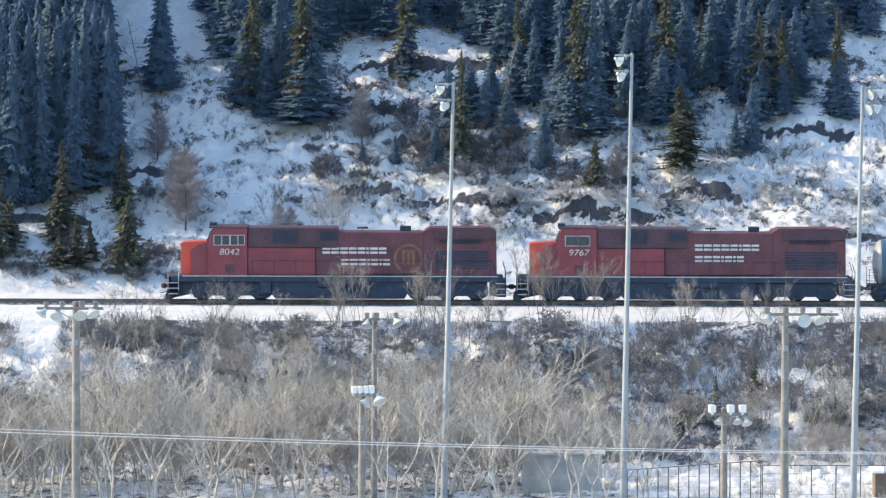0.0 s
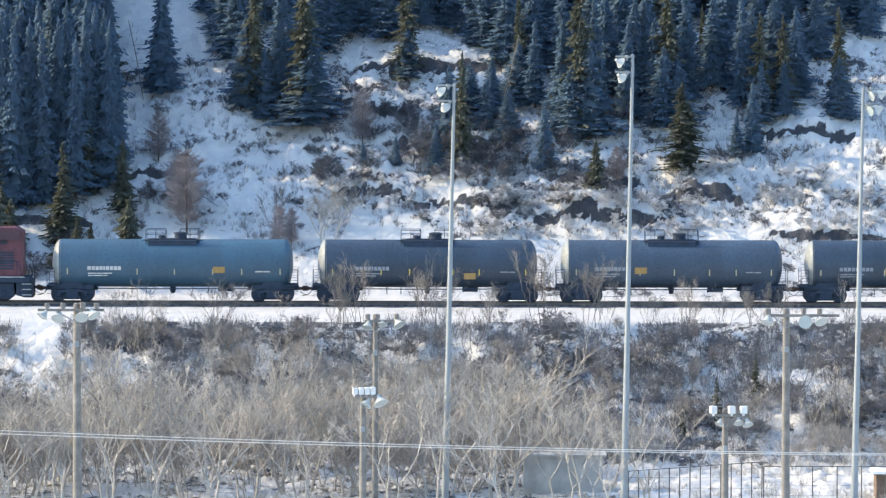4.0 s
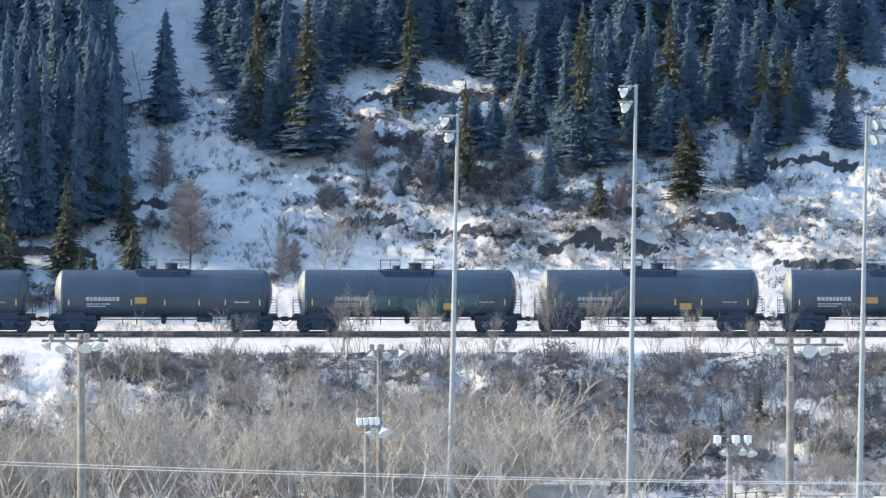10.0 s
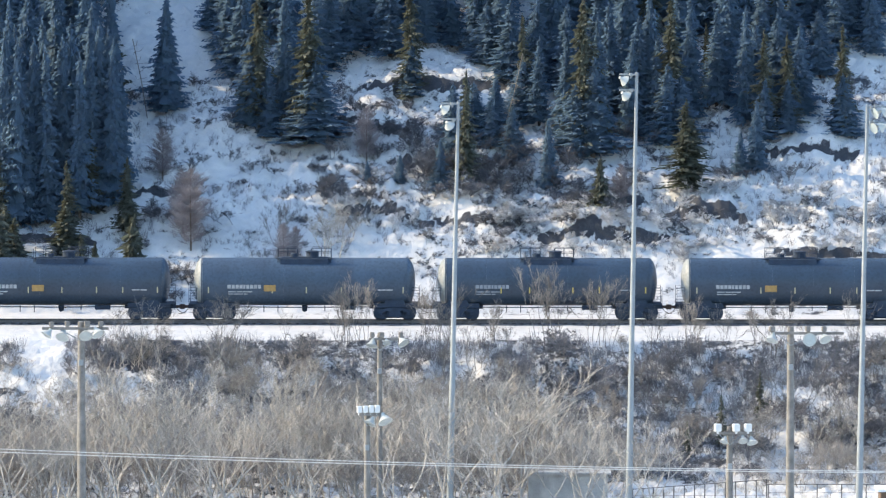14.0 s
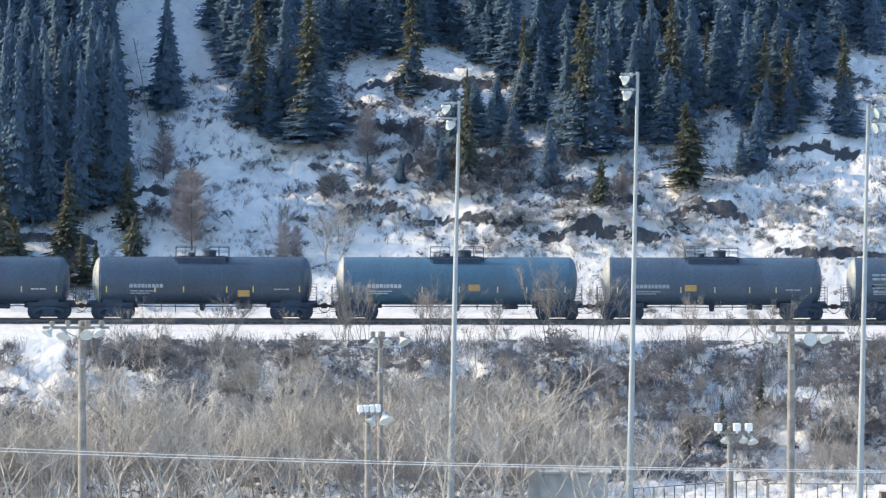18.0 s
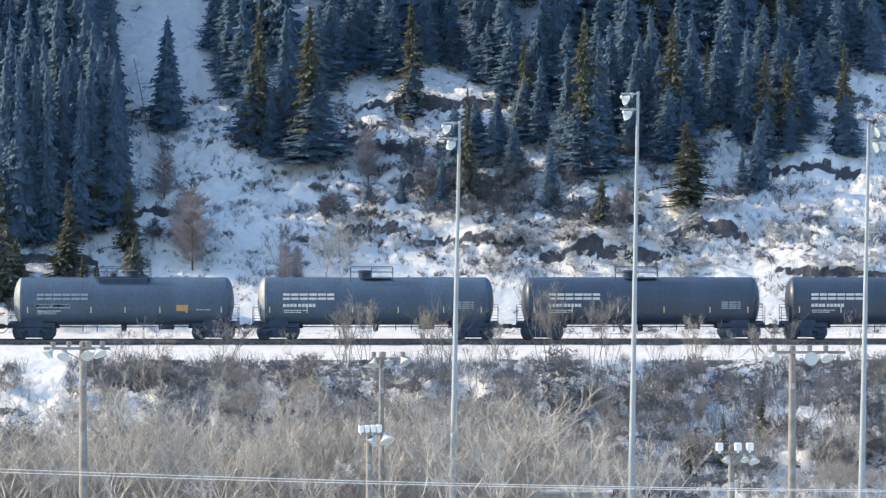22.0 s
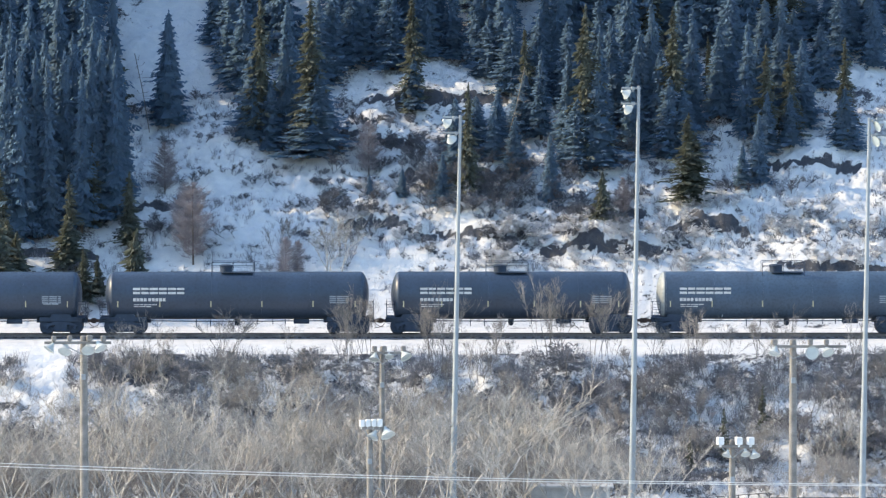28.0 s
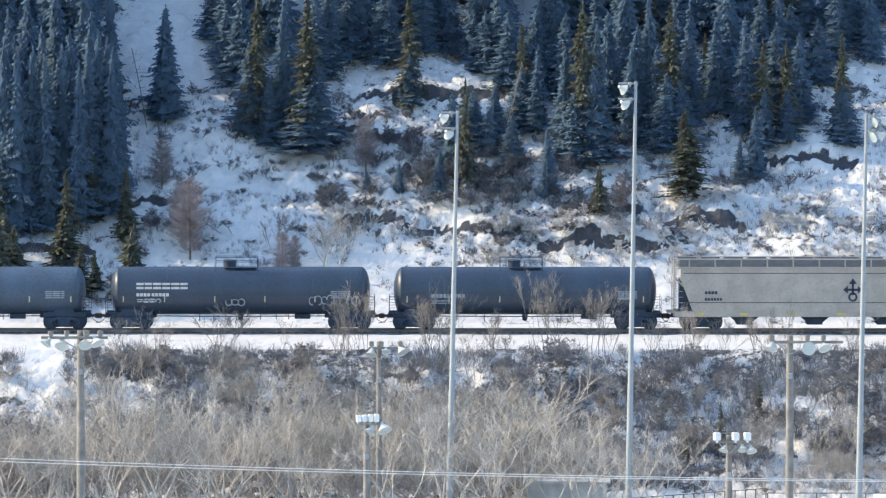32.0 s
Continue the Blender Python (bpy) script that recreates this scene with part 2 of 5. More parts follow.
# ---- mesh building ----
class Shape:
    """Collects the faces of one mesh."""

    def __init__(self):
        self.v, self.f, self.m = [], [], []

    def add(self, verts, faces, mat=0):
        o = len(self.v)
        self.v.extend(verts)
        self.f.extend([tuple(i + o for i in f) for f in faces])
        self.m.extend([mat] * len(faces))
        return self

    def box(self, x0, x1, y0, y1, z0, z1, b=0.0):
        """A block, its long upright and level edges cut by b."""
        if b <= 0:
            v = [(x, y, z) for z in (z0, z1) for y in (y0, y1) for x in (x0, x1)]
            return self.add(v, [(0, 2, 3, 1), (4, 5, 7, 6), (0, 1, 5, 4), (2, 6, 7, 3), (0, 4, 6, 2), (1, 3, 7, 5)])
        out = []
        for z, d in ((z0, b), (z0 + b, 0), (z1 - b, 0), (z1, b)):
            a0, a1, c0, c1 = x0 + d, x1 - d, y0 + d, y1 - d
            out.append([(a0 + b, c0, z), (a1 - b, c0, z), (a1, c0 + b, z), (a1, c1 - b, z), (a1 - b, c1, z), (a0 + b, c1, z), (a0, c1 - b, z), (a0, c0 + b, z)])
        v = sum(out, [])
        f = [tuple(range(7, -1, -1)), tuple(range(24, 32))]
        for k in range(3):
            for i in range(8):
                j = (i + 1) % 8
                f.append((8 * k + i, 8 * k + j, 8 * k + 8 + j, 8 * k + 8 + i))
        return self.add(v, f)

    def rod(self, p, q, r0, r1=None, n=6, cap=True):
        p, q = Vector(p), Vector(q)
        r1 = r0 if r1 is None else r1
        w = (q - p).normalized()
        u = w.orthogonal().normalized()
        s = w.cross(u)
        v = []
        for c, r in ((p, r0), (q, r1)):
            for i in range(n):
                a = 2 * math.pi * i / n
                v.append(tuple(c + r * (math.cos(a) * u + math.sin(a) * s)))
        f = [(i, (i + 1) % n, n + (i + 1) % n, n + i) for i in range(n)]
        if cap:
            f += [tuple(range(n - 1, -1, -1)), tuple(range(n, 2 * n))]
        return self.add(v, f)

    def tube(self, pts, radii, n=5):
        """One tapering bent stem through all the points."""
        v = []
        for p, r in zip(pts, radii):
            v += [(p[0] + r * math.cos(6.2832 * k / n), p[1] + r * math.sin(6.2832 * k / n), p[2]) for k in range(n)]
        f = [(j * n + k, j * n + (k + 1) % n, j * n + n + (k + 1) % n, j * n + n + k) for j in range(len(pts) - 1) for k in range(n)]
        return self.add(v, f + [tuple(range(len(v) - n, len(v)))])

    def path(self, pts, r, n=6):
        """One bent tube through all the points."""
        pts = [Vector(p) for p in pts]
        v = []
        side = None
        for i, p in enumerate(pts):
            w = (pts[min(i + 1, len(pts) - 1)] - pts[max(i - 1, 0)]).normalized()
            side = w.orthogonal() if side is None else side - w * side.dot(w)
            side.normalize()
            up = w.cross(side)
            for k in range(n):
                a = 2 * math.pi * k / n
                v.append(tuple(p + r * (math.cos(a) * side + math.sin(a) * up)))
        f = [(j * n + k, j * n + (k + 1) % n, j * n + n + (k + 1) % n, j * n + n + k) for j in range(len(pts) - 1) for k in range(n)]
        return self.add(v, f + [tuple(range(n - 1, -1, -1)), tuple(len(v) - n + k for k in range(n))])

    def turned(self, profile, centre, axis="x", n=24):
        """A solid of revolution; profile: (along, radius)."""
        cx, cy, cz = centre
        v = []
        for along, r in profile:
            for i in range(n):
                a = 2 * math.pi * i / n
                p, q = r * math.cos(a), r * math.sin(a)
                v.append({"x": (cx + along, cy + p, cz + q), "y": (cx + p, cy + along, cz - q), "z": (cx + p, cy + q, cz + along)}[axis])
        f = []
        for k in range(len(profile) - 1):
            for i in range(n):
                j = (i + 1) % n
                f.append((k * n + i, k * n + j, (k + 1) * n + j, (k + 1) * n + i))
        f += [tuple(range(n - 1, -1, -1)), tuple((len(profile) - 1) * n + i for i in range(n))]
        return self.add(v, f)

    def prism(self, outline, y0, y1):
        """An outline in x and z, drawn out along y."""
        k = len(outline)
        v = [(x, y0, z) for x, z in outline] + [(x, y1, z) for x, z in outline]
        return self.add(v, [tuple(range(k)), tuple(range(2 * k - 1, k - 1, -1))] + [(i, k + i, k + (i + 1) % k, (i + 1) % k) for i in range(k)])

    def mesh(self, name, *mats, smooth=False):
        me = bpy.data.meshes.new(name)
        me.from_pydata(self.v, [], self.f)
        for m in mats:
            me.materials.append(m)
        if len(mats) > 1:
            me.polygons.foreach_set("material_index", self.m)
        if smooth:
            me.polygons.foreach_set("use_smooth", [True] * len(me.polygons))
            me.set_sharp_from_angle(angle=radians(38))
        me.update()
        return me


def part(name, shape, mat, parent, label="", smooth=False):
    ob = new(name, shape.mesh(name, mat, smooth=smooth) if isinstance(shape, Shape) else shape)
    ob.parent = parent
    return tagged(ob, label)


def thing(name, label, category, group="", kind=""):
    return tagged(new(name), label, category, group, kind)


def words(text, size, mat, name, parent, m, label=""):
    """Flat lettering in the built-in font, as a mesh."""
    cu = bpy.data.curves.new(name, "FONT")
    cu.body, cu.size, cu.extrude, cu.shear = text, size, 0.004, 0.15
    tmp = new("text", cu)
    me = bpy.data.meshes.new_from_object(tmp.evaluated_get(bpy.context.evaluated_depsgraph_get()))
    bpy.data.objects.remove(tmp)
    me.materials.clear()
    me.materials.append(mat)
    ob = part(name, me, mat, parent, label)
    ob.matrix_basis = m
    return ob


# ---- ground ----
def smooth(a, b, v):
    t = min(max((v - a) / (b - a), 0.0), 1.0)
    return t * t * (3 - 2 * t)


def lumps(x, y):
    """How uneven the ground is: heaps, hummocks and small clods of snow."""
    rough = 0.3 * smooth(9, 12, y) + 0.7 * smooth(14.5, 20, y) + smooth(-8, -12, y) * 0.8 * smooth(-60, -30, y)
    p = Vector((x, y, 0.0))
    h = 0.5 * noise.noise(p * 0.22) + 0.42 * noise.noise(p * 0.5 + Vector((7, 3, 1))) + 0.5 * abs(noise.noise(p * 0.95)) + 0.46 * abs(noise.noise(p * 1.9 + Vector((2, 9, 4)))) + 0.15 * noise.noise(p * 3.3)
    return rough * h + 0.04 * noise.noise(p * 0.7)


# undercut earth steps across the slope: x from and to, y at both ends, height
LEDGES = ((-7.2, -0.4, 19.8, 19.2, 1.15), (-0.8, 5.0, 19.5, 18.4, 0.7), (6.2, 15.2, 17.9, 16.8, 1.15), (14.8, 20.6, 19.7, 19.3, 0.9), (-6.0, 4.5, 33.4, 33.0, 0.8), (7.0, 13.5, 21.9, 21.2, 0.5), (21.0, 28.5, 26.6, 26.2, 0.5), (-15.0, -11.2, 33.4, 33.0, 0.6), (17.0, 24.0, 31.6, 31.2, 0.8), (-22, -17.5, 21.4, 21.8, 0.4), (22, 30, 16.0, 15.6, 0.6), (-7.5, -2.0, 29.2, 28.0, 0.7), (-3.0, 5.0, 25.4, 24.6, 0.7), (-30, -23, 17.2, 16.8, 0.5))


def ledge_at(x, y):
    """The rise of the nearest earth step at a place, and how bare its face is."""
    rise = bare = 0.0
    for i, (x0, x1, y0, y1, tall) in enumerate(LEDGES):
        if x0 < x < x1 and abs(y - y0) < 6:
            t = (x - x0) / (x1 - x0)
            taper = math.sin(math.pi * t) ** 0.6
            line = y0 + (y1 - y0) * t + 0.45 * noise.noise(Vector((x * 0.3, i * 3.7, 0))) + 0.22 * noise.noise(Vector((x * 1.4, i * 3.7, 5)))
            d = y - line
            hh = tall * taper * 0.8 * (0.8 + 0.4 * abs(noise.noise(Vector((x * 0.35, i * 2.3, 7)))))
            rise += hh * smooth(-0.3, 0.05, d) * (1 - smooth(0.4, 4.5, d))
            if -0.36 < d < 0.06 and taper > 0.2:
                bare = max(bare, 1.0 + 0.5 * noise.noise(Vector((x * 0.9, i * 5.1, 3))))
    return rise, bare


def ground_z(x, y):
    if y >= 10:
        z = -0.36 + 0.6 * (y - 10) * smooth(8, 14, y + 2) + 0.11 * smooth(10, 14, y)
        if y > 120:
            z = 65.75 + (y - 120) * 0.6 * max(0.15, 1 - (y - 120) / 400)
        z += smooth(60, 200, y) * 18 * noise.noise(Vector((x / 170, y / 170, 2)))
    elif y >= -3:
        z = -0.36
    elif y >= -9:
        z = -0.36 - 0.54 * smooth(-2, -9.5, y)
    elif y >= -23:
        z = -0.9 - 7.8 * (-9 - y) / 14
    else:
        z = -8.7
        if y < -260:
            z += 32.1 * smooth(-262, -398, y)
    return z + lumps(x, y) + (ledge_at(x, y)[0] if 13 < y < 40 else 0.0)


def bareness(x, y):
    """Where the snow is thin: under the trees, on the steep bank, in the brush."""
    p = Vector((x, y, 5.0))
    drift = noise.noise(p * 0.16)
    if y >= 9:
        gully = smooth(-12.5, -15, x) * smooth(-23.5, -20.5, x) * smooth(16, 20, y)
        b = 0.08 + 0.16 * smooth(26, 34, y) + 0.3 * drift + 0.12 * smooth(-2, 8, x) * smooth(26, 18, y)
        b += 0.45 * smooth(-20.5, -23, x + 0.12 * (y - 22)) * smooth(17, 21, y)
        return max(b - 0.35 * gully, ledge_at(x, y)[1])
    if y > -8.5:
        return -0.6
    if y > -24:
        lip = 0.22 * smooth(-22.5, -21, x) * smooth(-12.5, -15.5, x) * smooth(-12.5, -11.5, y) * smooth(-9.0, -9.9, y)
        return 0.34 + 0.3 * drift + lip - 0.5 * smooth(-20, -26, x) * smooth(-16, -10, y)
    return 0.02 + 0.25 * drift + 0.3 * smooth(12, 6, x) * smooth(-62, -56, y)


def axis(lo, hi, step, far_lo, far_hi):
    """Even steps in the middle, then ever longer ones out to the horizon."""
    mid = list(np.arange(lo, hi + step / 2, step))
    out, v, s = [], hi, step
    while v < far_hi:
        s *= 1.22
        v += s
        out.append(v)
    back, v, s = [], lo, step
    while v > far_lo:
        s *= 1.22
        v -= s
        back.append(v)
    return back[::-1] + mid + out


def build_ground():
    xs, ys = axis(-33, 33, 0.25, -4000, 4000), axis(-46, 50, 0.25, -4000, 4000)
    nx = len(xs)
    v = [(x, y, ground_z(x, y)) for y in ys for x in xs]
    f = [(j * nx + i, j * nx + i + 1, (j + 1) * nx + i + 1, (j + 1) * nx + i) for j in range(len(ys) - 1) for i in range(nx - 1)]
    me = bpy.data.meshes.new("ground")
    me.from_pydata(v, [], f)
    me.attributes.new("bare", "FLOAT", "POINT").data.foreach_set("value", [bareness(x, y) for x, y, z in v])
    me.materials.append(GROUND)
    me.polygons.foreach_set("use_smooth", [True] * len(f))
    tagged(new("ground", me), "snow-covered valley floor and stony hillside with bare patches", "ground", kind="structure")


build_ground()


# ---- railway track ----
RAIL_Z = -0.11


def build_track():
    track = thing("railway_track", "single railway track on a dark ballast bed edged with snow", "track", kind="structure")
    track.matrix_basis = pose(0, 0, RAIL_Z)
    bed = Shape()
    n = 160
    rows = []
    for i in range(n + 1):
        x = -64 + 128 * i / n
        e = 0.05 * noise.noise(Vector((x * 0.8, 0, 3)))
        rows.append([(x, -2.35 + e, -0.52), (x, -1.95 + e, -0.24 + e * 0.5), (x, -1.3, -0.2), (x, 1.3, -0.2), (x, 2.0, -0.26), (x, 2.4, -0.5)])
    v = sum(rows, [])
    f = [(i * 6 + k, i * 6 + 6 + k, i * 6 + 7 + k, i * 6 + 1 + k) for i in range(n) for k in range(5)]
    part("ballast_bed", Shape().add(v, f), BALLAST, track, smooth=True)
    for side in (-0.76, 0.76):
        r = Shape().prism([(-0.07, -0.17), (0.07, -0.17), (0.07, -0.155), (0.012, -0.14), (0.012, -0.045), (0.036, -0.035), (0.036, -0.003), (-0.036, -0.003), (-0.036, -0.035), (-0.012, -0.045), (-0.012, -0.14), (-0.07, -0.155)], -64, 64)
        ob = part("rail", r, RAIL_TOP, track)
        ob.matrix_basis = pose(0, side, 0, 0, 0, 90)
    tie = Shape().box(-0.115, 0.115, -1.3, 1.3, -0.33, -0.165, 0.015).mesh("tie", TIE)
    for i in range(230):
        ob = part("tie", tie, TIE, track)
        ob.matrix_basis = pose(-63.5 + 0.553 * i, random.uniform(-0.03, 0.03), 0, 0, 0, random.uniform(-1, 1))


build_track()


# ---- plants ----
def spruce_mesh(seed, needles, height=10.0, radius=1.6, density=1.0, droop=0.35, ragged=0.2, core=0.55):
    """A trunk, a dense inner cone of foliage and a crown of many drooping, ragged sprays of needles."""
    rnd = random.Random(seed)
    trunk = Shape()
    lean = rnd.uniform(-0.12, 0.12)
    trunk.rod((0, 0, -0.5), (lean, 0, height * 0.5), 0.014 * height, 0.008 * height, 7)
    trunk.rod((lean, 0, height * 0.5), (lean * 1.5, 0, height * 0.985), 0.008 * height, 0.012, 6)
    crown = Shape()
    lop = [rnd.uniform(0.92 - ragged, 0.95 + ragged) for _ in range(8)]
    waves = [rnd.uniform(0, 6.28) for _ in range(3)]

    def reach_at(q):
        return radius * (0.35 * (1 - q) ** 0.5 + 0.65 * (1 - q) ** 1.35) * (0.65 + 0.35 * min(1, q * 9)) + 0.06

    # tiers of the inner foliage, each a ragged skirt that hangs over the next
    q = 0.05
    while q < 0.93 and density > 0.6:
        r0 = reach_at(q) * core * rnd.uniform(0.8, 1.2)
        h = height * rnd.uniform(0.05, 0.085)
        n = 11
        v = []
        for k in range(n):
            a = 6.2832 * k / n
            rr = r0 * lop[int(8 * k / n)] * rnd.uniform(0.6, 1.25)
            v.append((lean * q + rr * math.cos(a), rr * math.sin(a), q * height - rnd.uniform(0.0, 0.55)))
        for k in range(n):
            a = 6.2832 * (k + 0.5) / n
            v.append((lean * q + r0 * 0.25 * math.cos(a), r0 * 0.25 * math.sin(a), q * height + h))
        crown.add(v, [(k, (k + 1) % n, n + k) for k in range(n)] + [(n + k, (k + 1) % n, n + (k + 1) % n) for k in range(n)])
        q += rnd.uniform(0.016, 0.03)
    z = height * rnd.uniform(0.04, 0.08)
    while z < height * 0.985:
        q = z / height
        reach = reach_at(q)
        count = max(4, int((5 + 8 * (1 - q)) * density))
        for k in range(count):
            a = rnd.uniform(0, 2 * math.pi)
            ln = reach * rnd.uniform(0.6, 1.12) * lop[int(a / math.pi * 4) % 8] * (1 + ragged * math.sin(z * 4.1 + waves[0] + a) * math.sin(z * 1.7 + waves[1]))
            if rnd.random() < 0.07 + 0.3 * ragged:
                continue
            zz = z + rnd.uniform(-0.1, 0.1)
            c, s = math.cos(a), math.sin(a)
            steps = max(2, int(ln / 0.24))
            for i in range(steps):
                t0 = (i + 0.15) / steps
                d0 = ln * t0
                fall = droop * d0 * (1.0 - 0.35 * t0) - 0.12 * ln * t0 ** 3
                w = (0.12 + 0.11 * (1 - t0)) * rnd.uniform(0.7, 1.3)
                lg = ln / steps * rnd.uniform(1.1, 1.7)
                p = Vector((lean * (1 + q) / 2 + c * d0, s * d0, zz - fall))
                for side in (-1, 1):
                    ta = a + side * rnd.uniform(0.3, 1.0)
                    dx, dy = math.cos(ta) * lg, math.sin(ta) * lg
                    dz = -rnd.uniform(0.1, 0.8) * lg
                    tip = p + Vector((dx, dy, dz))
                    m = p + Vector((dx * 0.5, dy * 0.5, dz * 0.4))
                    nx, ny = -math.sin(ta) * w * 0.4, math.cos(ta) * w * 0.4
                    hang = w * rnd.uniform(0.5, 1.2)
                    crown.add([tuple(p), (m.x + nx, m.y + ny, m.z + 0.02), tuple(tip), (m.x - nx, m.y - ny, m.z - hang)], [(0, 1, 2), (0, 2, 3)])
        z += rnd.uniform(0.14, 0.24) * (0.75 + 0.5 * (1 - q))
    for i in range(9):
        a = rnd.uniform(0, 6.28)
        zt = height * (0.955 + 0.006 * i)
        crown.add([(lean * 1.5, 0, zt + 0.16), (lean * 1.5 + 0.09 * math.cos(a), 0.09 * math.sin(a), zt), (lean * 1.5 - 0.05 * math.sin(a), 0.05 * math.cos(a), zt - 0.05)], [(0, 1, 2)])
    return trunk.mesh("trunk", BARK), crown.mesh("crown", needles)


def twig_shape(seed, height, spread, stems, depth=3, thick=0.03, kids=5, wild=0.5, fine=0.006, splay=1.0):
    """Bare stems that fork into ever finer twigs: one shape a stem, its limb first, its twigs second."""
    rnd = random.Random(seed)
    out = Shape()

    def grow(p, way, length, r, level):
        segs = 4 if level == 0 else 2
        pts = [p]
        for i in range(segs):
            way = (way + Vector((rnd.uniform(-1, 1), rnd.uniform(-1, 1), rnd.uniform(-0.3, 0.7))) * 0.16 * wild).normalized()
            pts.append(pts[-1] + way * length / segs)
        n = 5 if level == 0 else 3
        for i in range(segs):
            ra, rb = r * (1 - 0.7 * i / segs), r * (1 - 0.7 * (i + 1) / segs)
            out.rod(pts[i], pts[i + 1], max(ra, fine), max(rb, fine * 0.8), n, False)
            if level > 0:
                out.m[-n:] = [1] * n
        if level >= depth:
            return
        for k in range(kids if level else kids + 3):
            t = rnd.uniform(0.25, 0.98)
            i = min(int(t * segs), segs - 1)
            q = pts[i].lerp(pts[i + 1], t * segs - i)
            a = rnd.uniform(0, 6.28)
            side = Vector((math.cos(a), math.sin(a), 0))
            grow(q, (way * rnd.uniform(0.5, 1.0) + side * splay * (0.8 if level == 0 else 1.5) * rnd.uniform(0.5, 1.15) + Vector((0, 0, rnd.uniform(-0.05, 0.35)))).normalized(), length * rnd.uniform(0.35, 0.62) * (1.15 - 0.5 * t), r * 0.45, level + 1)

    shapes = []
    for s in range(stems):
        out = Shape()
        a = rnd.uniform(0, 6.28)
        far = rnd.uniform(0.0, 1.0)
        foot = Vector((math.cos(a), math.sin(a), 0)) * far * spread * 0.35
        way = Vector((math.cos(a) * far * spread / height, math.sin(a) * far * spread / height, 1)).normalized()
        grow(foot - Vector((0, 0, 0.3)), way, height * rnd.uniform(0.6, 1.0), thick * rnd.uniform(0.7, 1.2), 0)
        shapes.append(out)
    return shapes


def willow_shapes(seed, height, spread, stems, thick=0.045, levels=4, fine=0.0095, least=0.2, most=0.62):
    """Upright stems that fork again and again into rising branches with short side twigs; one shape a stem."""
    rnd = random.Random(seed)
    shapes = []
    for k in range(stems):
        out = Shape()

        def rod(p, q, ra, rb, level):
            n = 5 if level < 2 else 3
            out.rod(p, q, max(ra, fine), max(rb, fine * 0.6), n, False)
            if level > 2:
                out.m[-n:] = [1] * n

        def grow(p, way, length, r, level):
            bend = Vector((rnd.uniform(-1, 1), rnd.uniform(-1, 1), rnd.uniform(-0.2, 0.5)))
            mid = p + (way + bend * 0.2).normalized() * length * 0.5
            way = (way - bend * 0.05 + Vector((0, 0, 0.08))).normalized()
            end = mid + way * length * 0.5
            rod(p, mid, r, r * 0.88, level)
            rod(mid, end, r * 0.88, r * 0.76, level)
            for j in range((1, 2, 3, 3, 3, 2)[level]):
                if level == 0 and rnd.random() < 0.5:
                    continue
                b = p.lerp(end, rnd.uniform(0.2, 0.95))
                d = (way * 0.7 + Vector((rnd.uniform(-1, 1), rnd.uniform(-1, 1), rnd.uniform(0.0, 0.5)))).normalized()
                ln = rnd.uniform(0.04, 0.11) * height
                rod(b, b + d * ln, fine, fine * 0.5, 3)
            if level >= levels:
                return
            side = Vector((rnd.uniform(-1, 1), rnd.uniform(-1, 1), 0)).normalized()
            for e in (1, -1) if rnd.random() < 0.8 else (1, -1, 0):
                turn = side * e * rnd.uniform(least, most) + Vector((rnd.uniform(-0.3, 0.3), rnd.uniform(-0.3, 0.3), rnd.uniform(-0.1, 0.2)))
                grow(end, (way + turn).normalized(), length * rnd.uniform(0.6, 0.95), r * 0.62, level + 1)

        a, far = rnd.uniform(0, 6.28), rnd.uniform(0.1, 1.0)
        foot = Vector((math.cos(a), math.sin(a), 0)) * far * spread * 0.3
        way = Vector((math.cos(a) * far * spread / height, math.sin(a) * far * spread / height, 1)).normalized()
        grow(foot - Vector((0, 0, 0.3)), way, height * rnd.uniform(0.22, 0.32), thick * rnd.uniform(0.7, 1.2), 0)
        shapes.append(out)
    return shapes


def bare_crown(seed, height, radius):
    """A straight trunk with many rising, finely twigged side branches, as two shapes."""
    rnd = random.Random(seed)
    trunk = Shape()
    trunk.rod((0, 0, -0.4), (0.05, 0, height * 0.97), 0.012 * height, 0.012, 6)
    z = height * 0.08
    crown = Shape()
    while z < height * 0.97:
        q = z / height
        reach = (radius * (math.sin(math.pi * min(1, 0.18 + 0.85 * q)) ** 0.8) + 0.12) * rnd.uniform(0.7, 1.15)
        for k in range(rnd.randint(4, 8)):
            a = rnd.uniform(0, 6.28)
            ln = reach * rnd.uniform(0.6, 1.1)
            p = Vector((0.05 * q, 0, z))
            d = Vector((math.cos(a), math.sin(a), rnd.uniform(0.1, 1.1))).normalized()
            e = p + d * ln
            crown.rod(p, e, 0.010, 0.006, 3, False)
            for j in range(15):
                t = rnd.uniform(0.2, 1.0)
                b = a + rnd.uniform(-1.2, 1.2)
                f = p.lerp(e, t)
                g = f + Vector((math.cos(b), math.sin(b), rnd.uniform(0.2, 1.0))) * ln * rnd.uniform(0.2, 0.6)
                crown.rod(f, g, 0.007, 0.006, 3, False)
                crown.rod(f.lerp(g, 0.5), f.lerp(g, 0.5) + Vector((rnd.uniform(-1, 1), rnd.uniform(-1, 1), rnd.uniform(0, 1))) * ln * 0.16, 0.008, 0.006, 3, False)
        z += rnd.uniform(0.09, 0.16)
    return trunk.mesh("trunk", BARK), crown.mesh("crown", TWIG_PURPLE)


def plant(name, label, category, group, *parts_):
    t = thing(name, label, category, group)
    for nm, me in parts_:
        part(nm, me, None, t)
    return t


